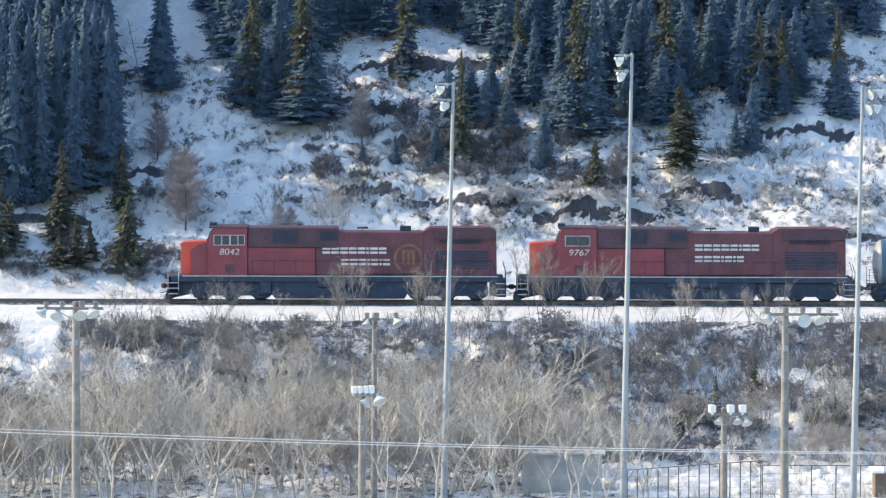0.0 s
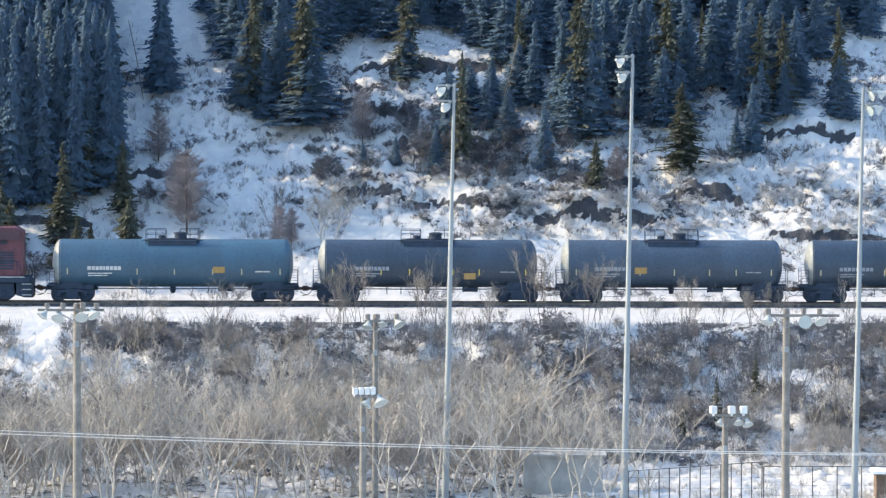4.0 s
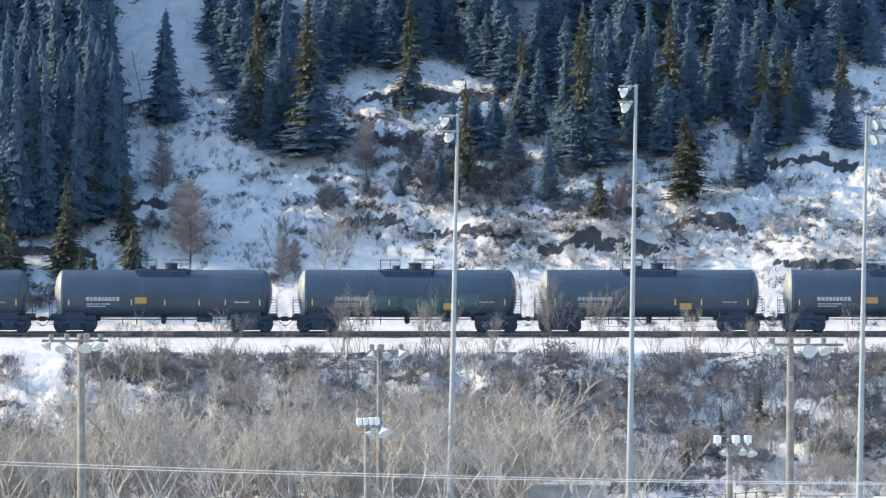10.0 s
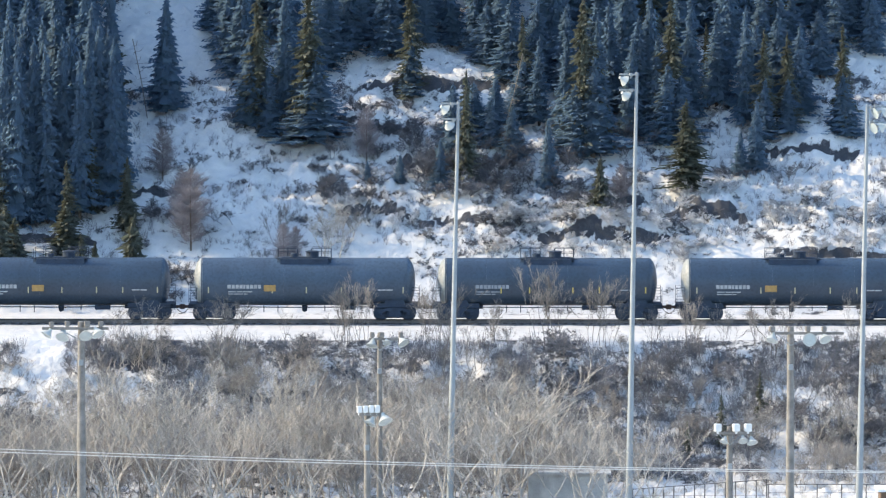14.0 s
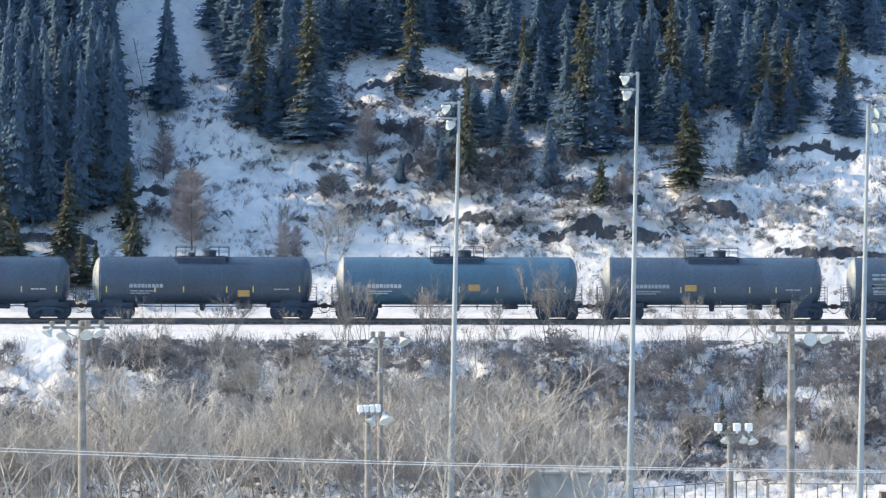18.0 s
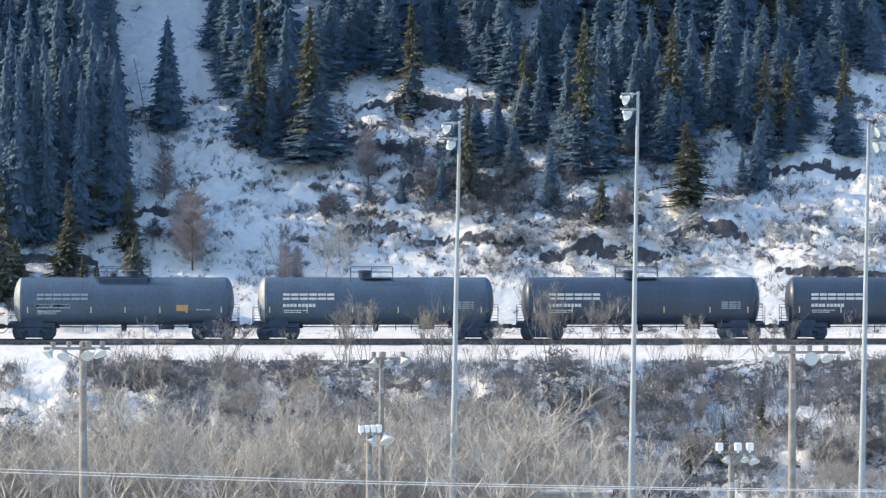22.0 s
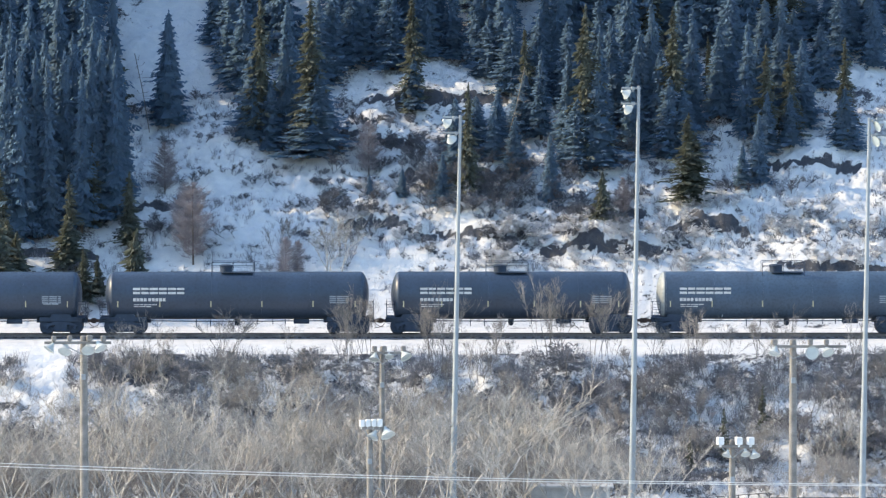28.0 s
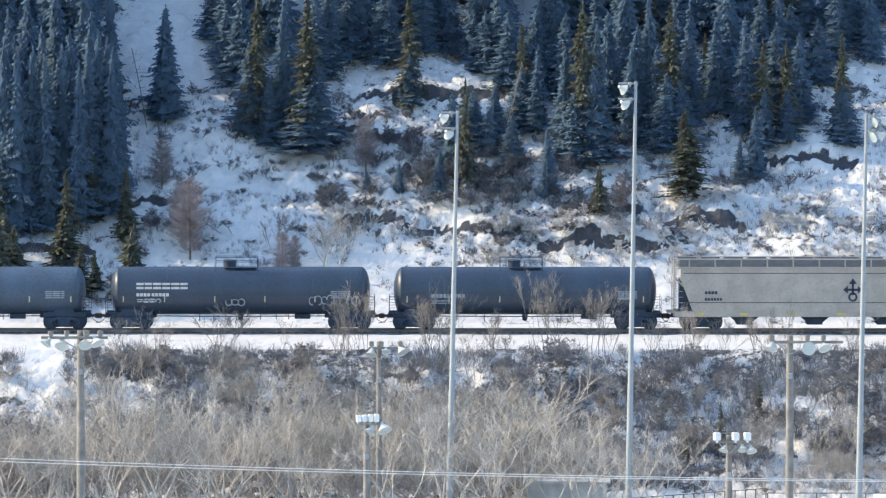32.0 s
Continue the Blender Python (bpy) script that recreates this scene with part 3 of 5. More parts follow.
def put(src, x, y, scale=1.0, turn=None, wide=1.0, used=set()):
    """Sets a plant on the ground; the first time the plant itself, then copies."""
    m = pose(x, y, ground_z(x, y) - 0.05, 0, 0, random.uniform(0, 360) if turn is None else turn)
    ob = src
    if src.name in used:
        ob = copy_thing(src, m)
    used.add(src.name)
    ob.matrix_basis = m @ Matrix.Diagonal((scale * wide, scale * wide, scale, 1))
    return ob


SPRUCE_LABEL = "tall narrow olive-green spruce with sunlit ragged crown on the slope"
# these crowns carry the haze and shade of the slope in their needle colour
FIR_LABEL = "shaded spruce on the snowy slope, blue haze put into its colour"
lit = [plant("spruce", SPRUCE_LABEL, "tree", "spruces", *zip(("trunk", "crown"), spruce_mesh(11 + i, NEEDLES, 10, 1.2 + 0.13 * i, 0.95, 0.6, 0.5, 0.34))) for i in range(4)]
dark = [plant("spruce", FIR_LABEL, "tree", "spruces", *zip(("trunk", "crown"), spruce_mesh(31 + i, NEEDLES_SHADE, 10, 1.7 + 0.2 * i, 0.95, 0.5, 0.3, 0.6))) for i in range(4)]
small = [plant("spruce", "small young spruce standing in deep snow", "tree", "spruces", *zip(("trunk", "crown"), spruce_mesh(51 + i, NEEDLES, 4, 1.1, 1.0, 0.35, 0.25, 0.5))) for i in range(2)]

olive = plant("spruce", "small olive young spruce standing in the snow", "tree", "spruces", *zip(("trunk", "crown"), spruce_mesh(57, NEEDLES, 4, 1.0, 0.9, 0.35, 0.3)))

# x, y, height, half width of the crown
SUNLIT = (
    (-28.1, 19.7, 6, 1.06), (-27.5, 20.2, 4.4, 0.99), (-25.1, 16.3, 5.8, 1.13), (-21.2, 17.8, 5, 1.21), (-23.7, 19.4, 5.7, 0.95), (-23, 31.8, 7.4, 1.17),
    (-20.5, 16.4, 1.6, 0.6), (-12.6, 28.8, 10, 1.55), (-9.2, 27.6, 10.6, 1.74), (-2.3, 32.8, 8, 1.37), (5.5, 30.9, 6.9, 1.09), (9.5, 26.2, 11.1, 1.77),
    (15.6, 28.1, 9.7, 1.47), (18.2, 32.4, 4.7, 0.78), (22, 27.5, 7.3, 1.28), (23.6, 28.3, 6.5, 1.16), (27.4, 28.4, 7.3, 1.05), (16.4, 21.9, 5.8, 1.6),
    (16.9, 22.2, 4.7, 1.3), (1.5, 22.4, 7.6, 1.07), (10.5, 19.5, 3.3, 0.95),
    (-23.9, 12.4, 3.6, 1.0), (-28.6, 14.6, 3.2, 1.0), (-29.8, 17.5, 5.2, 1.0),
)
WEST_STAND = (
    (-29.2, 22.4, 12.5, 1.91), (-26.9, 21.6, 12.5, 1.91), (-25.1, 21.4, 12.5, 1.9), (-23.2, 21.5, 12.5, 1.91), (-22.6, 21.8, 11.6, 1.45), (-24.4, 25.7, 12.5, 1.92),
    (-28.3, 25.7, 12.5, 1.92), (-26.4, 27.5, 12.5, 1.93), (-22.8, 28.7, 11.2, 1.47), (-29.3, 18.5, 12.5, 1.7), (-29.4, 19.7, 12.5, 1.9), (-27.5, 19.4, 12.5, 1.82),
    (-25.6, 19.7, 12.5, 1.82), (-23.7, 20.2, 12.5, 1.75), (-22.2, 20.3, 11, 1.52), (-28.5, 18.5, 12.5, 1.67), (-26.5, 18.7, 11.7, 1.67), (-24.4, 18.8, 10.8, 1.51),
    (-21.7, 21.2, 8.6, 1.14),
)
MIDDLE_STAND = (
    (-19.1, 31.2, 8, 1.79), (-14.8, 35.7, 7.4, 1.65), (-10.8, 29.6, 9.1, 1.32), (-7.8, 36.2, 6.7, 1.58), (-5.7, 37.8, 6.9, 1.66), (-4, 36.5, 6.5, 1.58),
    (-1.3, 38.1, 5.5, 1.51), (-8.6, 27.1, 6, 2.55), (-13.3, 29, 6.4, 1.55), (0.6, 38.4, 5.4, 1.74), (-3.7, 36.2, 5.1, 1.74), (-6.5, 37.2, 5.3, 1.82),
    (-8.8, 35.6, 5.9, 1.81), (-10.7, 33.7, 6.7, 1.8), (-13.9, 33.7, 7.1, 1.65), (-15.2, 37.4, 5.9, 1.66), (-16.1, 39.4, 4.8, 1.43),
)
UPPER_STAND = (
    (10.7, 26.8, 9, 1.62), (8.5, 27.5, 7.3, 1.39), (7.9, 36.1, 7.2, 1.58), (4.2, 36.1, 7.6, 1.73), (2.1, 37, 6.2, 1.58), (6.6, 29.6, 6, 1.32),
    (12.8, 33.7, 8.2, 1.73), (12.5, 37.4, 6.7, 1.58), (10.2, 25.6, 6.6, 2.39), (4.7, 33.1, 5.5, 1.64), (6.5, 33.7, 5.9, 1.73), (3, 35.6, 4.3, 1.58),
    (8.4, 32.4, 6.3, 1.8), (11.5, 30.6, 7.8, 1.79), (13.4, 29.3, 7.8, 1.71), (13, 28.4, 6.8, 1.39), (10.9, 34.9, 6.7, 1.73), (6.9, 36.2, 6.7, 1.74),
    (3, 37.2, 5.7, 1.74),
)
EAST_STAND = (
    (14.2, 29.6, 9.5, 1.55), (17, 30.3, 8.4, 1.48), (20.7, 29.6, 8, 1.48), (19.8, 34.3, 7.9, 1.73), (25.7, 40, 4.8, 1.59), (23.5, 35.6, 7.1, 1.5),
    (29.8, 39.4, 5.2, 1.59), (27.5, 37.4, 5.9, 1.42), (15.4, 27.4, 5.5, 2.01), (14.6, 28.4, 6.8, 1.7), (18.9, 31.2, 6.6, 1.72), (21.5, 30.6, 6.2, 1.64),
    (24.6, 30.6, 6.2, 1.56), (23, 31.8, 5.9, 1.64), (26.2, 34.9, 4.7, 1.65), (24.3, 36.2, 4.7, 1.74), (22.3, 35.6, 5.5, 1.73), (16.4, 34.9, 6.7, 1.73),
    (28.4, 38.7, 4.4, 1.59), (29.9, 37.4, 5.5, 1.19), (26.9, 39.4, 4.4, 1.59),
)
YOUNG_SPRUCES = (
    (-25.1, 15.5, 3.3, 1.28), (-29.1, 15.3, 3.5, 1.13), (7.1, 22.7, 4.9, 0.99), (-0.2, 22.4, 3.6, 0.84), (20.1, 23.6, 3.1, 1.23), (-5.1, 22.3, 1.4, 0.42),
    (-2.9, 22.7, 2, 0.57), (21.3, 24.5, 5, 1), (-12.1, 28.2, 5, 2.13), (-9.8, 27.5, 4.3, 1.93), (9, 25.7, 5, 1.92),
    (16.3, 27.5, 4.6, 1.86), (21.9, 27, 4.2, 1.78), (23.6, 27.8, 3.7, 1.7), (27.4, 28, 4.3, 1.55), (5.5, 30.3, 4.1, 1.71), (-2.3, 32.3, 4, 1.8),
    (-20.6, 12.2, 4.9, 1.1), (-25, 12.4, 2, 1), (-29.4, 13.4, 4.9, 1.2), (0.6, 24.5, 5, 1.23), (0.6, 28.2, 3.4, 1.47), (2.1, 28.6, 3.6, 1.47),
    (3.6, 28.4, 4.1, 1.47), (3.2, 25.8, 3.4, 1.15), (4.7, 25.1, 3.8, 1.15),
)
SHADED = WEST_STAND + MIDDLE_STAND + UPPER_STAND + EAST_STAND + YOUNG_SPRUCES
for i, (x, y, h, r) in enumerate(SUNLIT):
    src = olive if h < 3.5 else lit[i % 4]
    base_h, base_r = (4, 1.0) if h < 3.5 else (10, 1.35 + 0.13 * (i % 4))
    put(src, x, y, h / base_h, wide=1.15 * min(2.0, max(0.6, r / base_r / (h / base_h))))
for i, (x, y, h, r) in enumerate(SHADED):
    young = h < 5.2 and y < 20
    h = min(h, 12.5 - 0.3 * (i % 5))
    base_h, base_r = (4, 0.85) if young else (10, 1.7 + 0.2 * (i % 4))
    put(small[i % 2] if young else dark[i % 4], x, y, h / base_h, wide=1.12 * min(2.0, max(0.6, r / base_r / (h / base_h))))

# the closed forest higher up, open along the gully, with a few gaps in it
rnd = random.Random(5)
spots = [(x, y) for x, y, h, r in SUNLIT + SHADED]
# the last stand is added out of view on the left to shade the slope
stands = ((-36, 36, 38.5, 46, 62, 8, 13), (-40, 40, 46, 66, 90, 9, 14), (-29.5, -24.5, 28, 38, 14, 9, 13), (-30.8, -23.4, 20.5, 31, 26, 7, 11), (-46, -31.5, 24, 40, 24, 11, 15))
i = 0
for x0, x1, y0, y1, count, h0, h1 in stands:
    made = tries = 0
    while made < count and tries < 4000:
        tries += 1
        x, y = rnd.uniform(x0, x1), rnd.uniform(y0, y1)
        if -24.2 < x + 0.1 * (y - 34) < -14.0 and y < 52:
            continue
        if (x > 22 and y < 44 and rnd.random() < 0.6) or noise.noise(Vector((x * 0.13, y * 0.2, 8))) > 0.28:
            continue
        if all((x - a) ** 2 + (y - b) ** 2 > (1.0 if x < -23 else 1.8) for a, b in spots):
            spots.append((x, y))
            made += 1
            i += 1
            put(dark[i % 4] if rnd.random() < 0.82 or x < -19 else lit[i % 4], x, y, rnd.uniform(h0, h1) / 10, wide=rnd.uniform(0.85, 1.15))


# ---- train ----
def letter_blocks(shape, x, z, widths, height, y, gap=0.09, thick=0.006):
    """A company's name as a row of plain bars, two to a block."""
    for w in widths:
        shape.box(x, x + w, y - thick, y, z, z + height * 0.34)
        shape.box(x, x + w, y - thick, y, z + height * 0.62, z + height * 0.96)
        x += w + gap
    return x


def bar_row(shape, x, z, widths, height, y, gap=0.05):
    for w in widths:
        shape.box(x, x + w, y - 0.005, y, z, z + height)
        x += w + gap


def wheelset_mesh():
    s = Shape()
    for side in (-0.76, 0.76):
        e = math.copysign(1, side)
        s.turned([(-0.075 * e, 0.30), (-0.075 * e, 0.44), (-0.06 * e, 0.485), (-0.035 * e, 0.485), (-0.03 * e, 0.46), (0.065 * e, 0.455), (0.07 * e, 0.40), (0.03 * e, 0.36), (0.02 * e, 0.16), (0.10 * e, 0.13), (0.10 * e, 0.0)], (0, side, 0.458), "y", 22)
    s.rod((0, -1.08, 0.458), (0, 1.08, 0.458), 0.075, 0.075, 10)
    return s.mesh("wheelset", WHEEL, smooth=True)


def side_frame_mesh(base=0.88):
    """The cast frame of a goods truck with its spring nest and bearing caps."""
    s = Shape()
    b = base
    s.prism([(-b - 0.2, 0.56), (-b - 0.18, 0.66), (-b + 0.1, 0.72), (-0.42, 0.83), (0.42, 0.83), (b - 0.1, 0.72), (b + 0.18, 0.66), (b + 0.2, 0.56), (b, 0.50), (b - 0.25, 0.56), (0.5, 0.66), (0.36, 0.6), (0.36, 0.36), (0.62, 0.36), (0.3, 0.24), (-0.3, 0.24), (-0.62, 0.36), (-0.36, 0.36), (-0.36, 0.6), (-0.5, 0.66), (-b + 0.25, 0.56), (-b, 0.50)], -0.07, 0.07)
    for x in (-0.22, -0.07, 0.08, 0.23):
        s.rod((x, 0, 0.26), (x, 0, 0.60), 0.06, 0.06, 8)
    s.box(-0.36, 0.36, -0.05, 0.05, 0.58, 0.72)
    for x in (-b, b):
        s.turned([(-0.11, 0.0), (-0.11, 0.10), (0.09, 0.12), (0.09, 0.0)], (x, 0, 0.458), "y", 10)
    return s.mesh("side_frame", UNDER)


WHEELSET = wheelset_mesh()
SIDE_FRAME = side_frame_mesh()
BOLSTER = Shape().box(-0.2, 0.2, -1.0, 1.0, 0.6, 0.86, 0.04).box(-0.52, 0.52, -0.92, 0.92, 0.2, 0.62, 0.05).box(-1.3, 1.3, -0.66, 0.66, 0.26, 0.88, 0.04).prism([(-1.3, 0.9), (-1.38, 0.5), (-1.2, 0.2), (-0.8, 0.09), (-0.55, 0.16), (0.55, 0.16), (0.8, 0.09), (1.2, 0.2), (1.38, 0.5), (1.3, 0.9)], -0.86, 0.86).box(-0.12, 0.12, -0.35, 0.35, 0.84, 0.98).mesh("bolster", UNDER)
COUPLER = Shape().box(-0.42, 0.30, -0.09, 0.09, 0.75, 0.93, 0.02).box(-0.62, -0.38, -0.17, 0.12, 0.68, 1.0, 0.04).box(-0.70, -0.58, 0.02, 0.16, 0.70, 0.98, 0.02).path([(-0.1, -0.28, 0.85), (-0.3, -0.3, 0.55), (-0.55, -0.28, 0.42), (-0.78, -0.26, 0.40)], 0.022, 5).mesh("coupler", RUST)


def solid_truck(owner, x):
    """A truck as one part under its car, its wheelsets and frames below it."""
    hub = part("truck", BOLSTER, None, owner)
    hub.matrix_basis = pose(x, 0, 0)
    for side in (-1.0, 1.0):
        part("side_frame", SIDE_FRAME, None, hub).matrix_basis = pose(0, side, 0)
    for dx in (-0.88, 0.88):
        part("wheelset", WHEELSET, None, hub).matrix_basis = pose(dx, 0, 0)
    return hub


def tank_car(length, paint, label, style):
    """A tank car with its origin at rail level amidships; style says what is painted on it and how its top is fitted."""
    car = thing("tank_car", label, "tank car", "cars of the train")
    h, r, zc = length / 2, 1.53, 2.45
    head = [(h - 0.56 * (1 - math.cos(a)), r * math.sin(a)) for a in [i * math.pi / 2 / 8 for i in range(9)]]
    part("tank", Shape().turned([(-h + 0.5, r), (h - 0.5, r)], (0, 0, zc), "x", 40), paint, car, smooth=True)
    for e in (-1, 1):
        cap = [(e * x, max(q, 0.004)) for x, q in head] + [(e * (h - 0.6), r)]
        # only the sun-facing head gets the paler colour; the other keeps the shell's paint
        part("tank_head", Shape().turned(cap[::e], (0, 0, zc), "x", 40), TANK_HEAD if e < 0 and style.get("pale_head", True) else paint, car, "domed end painted pale as if sunlit" if e < 0 and style.get("pale_head", True) else "", smooth=True)
    for i in range(1, 5):
        ring = Shape().turned([(-0.02, r - 0.01), (-0.015, r + 0.006), (0.015, r + 0.006), (0.02, r - 0.01)], (0, 0, 0), "x", 40)
        part("weld_seam", ring, paint, car, smooth=True).matrix_basis = pose(-h + 0.56 + (length - 1.12) * i / 5, 0, zc)
    tc = h - 1.32
    for e in (-1, 1):
        s = Shape()
        s.box(min(e * (tc - 1.6), e * (h + 0.35)), max(e * (tc - 1.6), e * (h + 0.35)), -0.22, 0.22, 0.72, 1.06, 0.02)
        s.box(e * tc - 1.38, e * tc + 1.38, -0.95, 0.95, 0.8, 1.12, 0.03)
        s.prism([(e * tc - 0.75, 0.85), (e * tc + 0.75, 0.85), (e * tc + 0.6, 1.3), (e * tc - 0.6, 1.3)], -1.0, 1.0)
        part("bolster_saddle", s, UNDER, car)
        solid_truck(car, e * tc)
        c = part("coupler", COUPLER, None, car)
        c.matrix_basis = pose(e * (h + 0.2), 0, 0, 0, 0, 0 if e < 0 else 180)
        g = Shape()
        xe = e * (h + 0.28)
        for y in (-1.3, 1.3):
            g.path([(xe, y, 0.75), (xe, y, 2.15), (xe - e * 0.5, y, 2.15)], 0.018, 5)
            g.path([(xe - e * 0.5, y * 1.02, 0.7), (xe - e * 0.5, y * 1.02, 2.1)], 0.018, 5)
            for z in (0.45, 0.8, 1.15, 1.5, 1.85):
                g.rod((xe, y, z + 0.1), (xe - e * 0.5, y * 1.02, z + 0.1), 0.014, 0.014, 5)
        g.path([(xe, -1.3, 1.35), (xe, 1.3, 1.35)], 0.02, 5)
        g.box(min(xe, xe - e * 0.6), max(xe, xe - e * 0.6), -1.4, 1.4, 1.06, 1.10)
        part("end_ladder", g, UNDER, car)
    pipe = Shape()
    pipe.path([(-tc, -0.5, 0.86), (-0.6, -0.5, 0.82), (tc, -0.5, 0.86)], 0.035, 6)
    pipe.rod((0, 0, 0.55), (0, 0, 1.0), 0.16, 0.2, 10)
    pipe.rod((0, -0.18, 0.62), (0, 0.18, 0.62), 0.12, 0.12, 8)
    for x in (-2.6, -1.7, 1.3, 2.3, 3.1):
        pipe.rod((x, -0.5, 0.5 + 0.12 * (x > 0)), (x, -0.5, 0.95), 0.03, 0.03, 5)
    pipe.turned([(-0.5, 0.02), (-0.5, 0.16), (0.5, 0.16), (0.5, 0.02)], (tc - 3.0, -0.45, 0.82), "x", 10)
    part("brake_gear", pipe, UNDER, car)
    # walkway, manway and valves on the crown
    mid = style.get("top", 0.0)
    zt = zc + r
    pl = style.get("deck", 1.7)
    plat = Shape().box(mid - pl, mid + pl, -0.75, 0.75, zt - 0.06, zt - 0.02)
    if not style.get("slim"):
        plat.prism([(mid - pl - 0.6, zt - 0.12), (mid + pl + 0.6, zt - 0.12), (mid + pl * 0.8, zt + 0.05), (mid - pl * 0.8, zt + 0.05)], -0.45, 0.45)
        for y in (-1.0, 1.0):
            plat.box(mid - pl * 0.9, mid + pl * 0.9, min(y * 0.7, y), max(y * 0.7, y), zt - 0.55, zt - 0.04)
    part("walkway", plat, UNDER, car)
    for y in (-0.85, 0.85):
        for x0, x1 in (((mid - 1.6, mid + 1.1),) if style.get("slim") else ((mid - pl, mid - 0.45), (mid + 0.45, mid + pl))):
            rails = Shape().path([(x0, y, zt - 0.3), (x0, y, zt + 0.6), (x0 + 0.03, y, zt + 0.64), (x1 - 0.03, y, zt + 0.64), (x1, y, zt + 0.6), (x1, y, zt - 0.3)], 0.02, 5)
            rails.rod((x0, y, zt + 0.34), (x1, y, zt + 0.34), 0.016, 0.016, 5)
            rails.rod(((x0 + x1) / 2, y, zt - 0.3), ((x0 + x1) / 2, y, zt + 0.64), 0.016, 0.016, 5)
            part("handrail", rails, UNDER, car)
    part("manway", Shape().turned([(-0.1, 0.40), (0.34, 0.40), (0.36, 0.46), (0.42, 0.46), (0.46, 0.3), (0.48, 0.0)], (mid + style.get("dome", 0.5), 0, zt), "z", 16), UNDER, car, smooth=True)
    part("valve_housing", Shape().turned([(-0.1, 0.24), (0.22, 0.24), (0.26, 0.2), (0.27, 0.0)], (mid - 0.7, 0, zt), "z", 12), UNDER, car, smooth=True)
    # strips and markings stand just off the shell on the near and far side
    for ym, turn in ((-1, 0), (1, 180)):
        tag = pose(0, 0, 0, 0, 0, turn)
        for x in style.get("strips", (-0.9, -0.44, -0.17, 0.24, 0.49, 0.93)):
            st = part("reflector", Shape().box(-0.035, 0.035, -r - 0.008, -r + 0.03, -0.19, 0.19), YELLOW if style.get("yellow", True) else GREY_STRIP, car)
            st.matrix_basis = tag @ pose(x * (h - 0.3), 0, 1.98)
        if "placard" in style:
            px = style["placard"]
            part("placard", Shape().box(-0.38, 0.38, -r - 0.012, -r + 0.04, -0.2, 0.2), ORANGE, car, "faded orange warning panel").matrix_basis = tag @ pose(px, 0, style.get("placard_z", 2.1))
        marks = Shape()
        if "mark" in style:
            mx = style["mark"]
            bar_row(marks, mx, 2.08, (0.22, 0.2, 0.2, 0.2, 0.12, 0.2, 0.2, 0.2, 0.2), 0.24, -r - 0.006)
            bar_row(marks, mx + 0.05, 1.84, (0.5, 0.32, 0.6), 0.07, -r - 0.006)
            bar_row(marks, mx + 0.05, 1.70, (0.3, 0.6, 0.24), 0.06, -r - 0.006)
            bar_row(marks, h - 2.4, 1.95, (0.5, 0.4), 0.08, -r - 0.006)
            tagged(part("number_marking", marks, style.get("ink", GREY_PAINT), car), kind="stuff").matrix_basis = tag
        if "name" in style:
            nm = Shape()
            letter_blocks(nm, style["name"], 2.62, (0.46, 0.46, 0.52, 0.5, 0.52, 0.46), 0.42, -1.50 - 0.006, 0.07, 0.05)
            bar_row(nm, style["name"], 2.16, (0.18, 0.18, 0.18, 0.18, -0.0, 0.18, 0.18, 0.18, 0.18, 0.18), 0.2, -r - 0.006)
            bar_row(nm, style["name"] + 0.05, 1.92, (0.36, 0.2, 0.46, 0.3), 0.05, -r - 0.006)
            bar_row(nm, style["name"] + 0.05, 1.80, (0.3, 0.4, 0.3), 0.05, -r - 0.006)
            tagged(part("company_name", nm, WHITE_PAINT if style.get("bold", True) else GREY_PAINT, car, "pale block lettering"), kind="stuff").matrix_basis = tag
        if style.get("panel"):
            pn = Shape()
            for i in range(4):
                bar_row(pn, h - 2.5, 2.42 - 0.13 * i, (0.42, 0.5, 0.2), 0.08, -r - 0.006)
            tagged(part("data_panel", pn, GREY_PAINT, car), kind="stuff").matrix_basis = tag
    return car


def curved_patch(x0, x1, a0, a1, r, zc, n=8):
    """A strip of repaint that follows the near side of a shell."""
    s = Shape()
    v = []
    for i in range(n + 1):
        a = radians(a0 + (a1 - a0) * i / n)
        v += [(x0 + 0.1 * math.sin(i * 2.1), -r * math.cos(a), zc + r * math.sin(a)), (x1 + 0.12 * math.cos(i * 1.7), -r * math.cos(a), zc + r * math.sin(a))]
    return s.add(v, [(2 * i, 2 * i + 1, 2 * i + 3, 2 * i + 2) for i in range(n)])


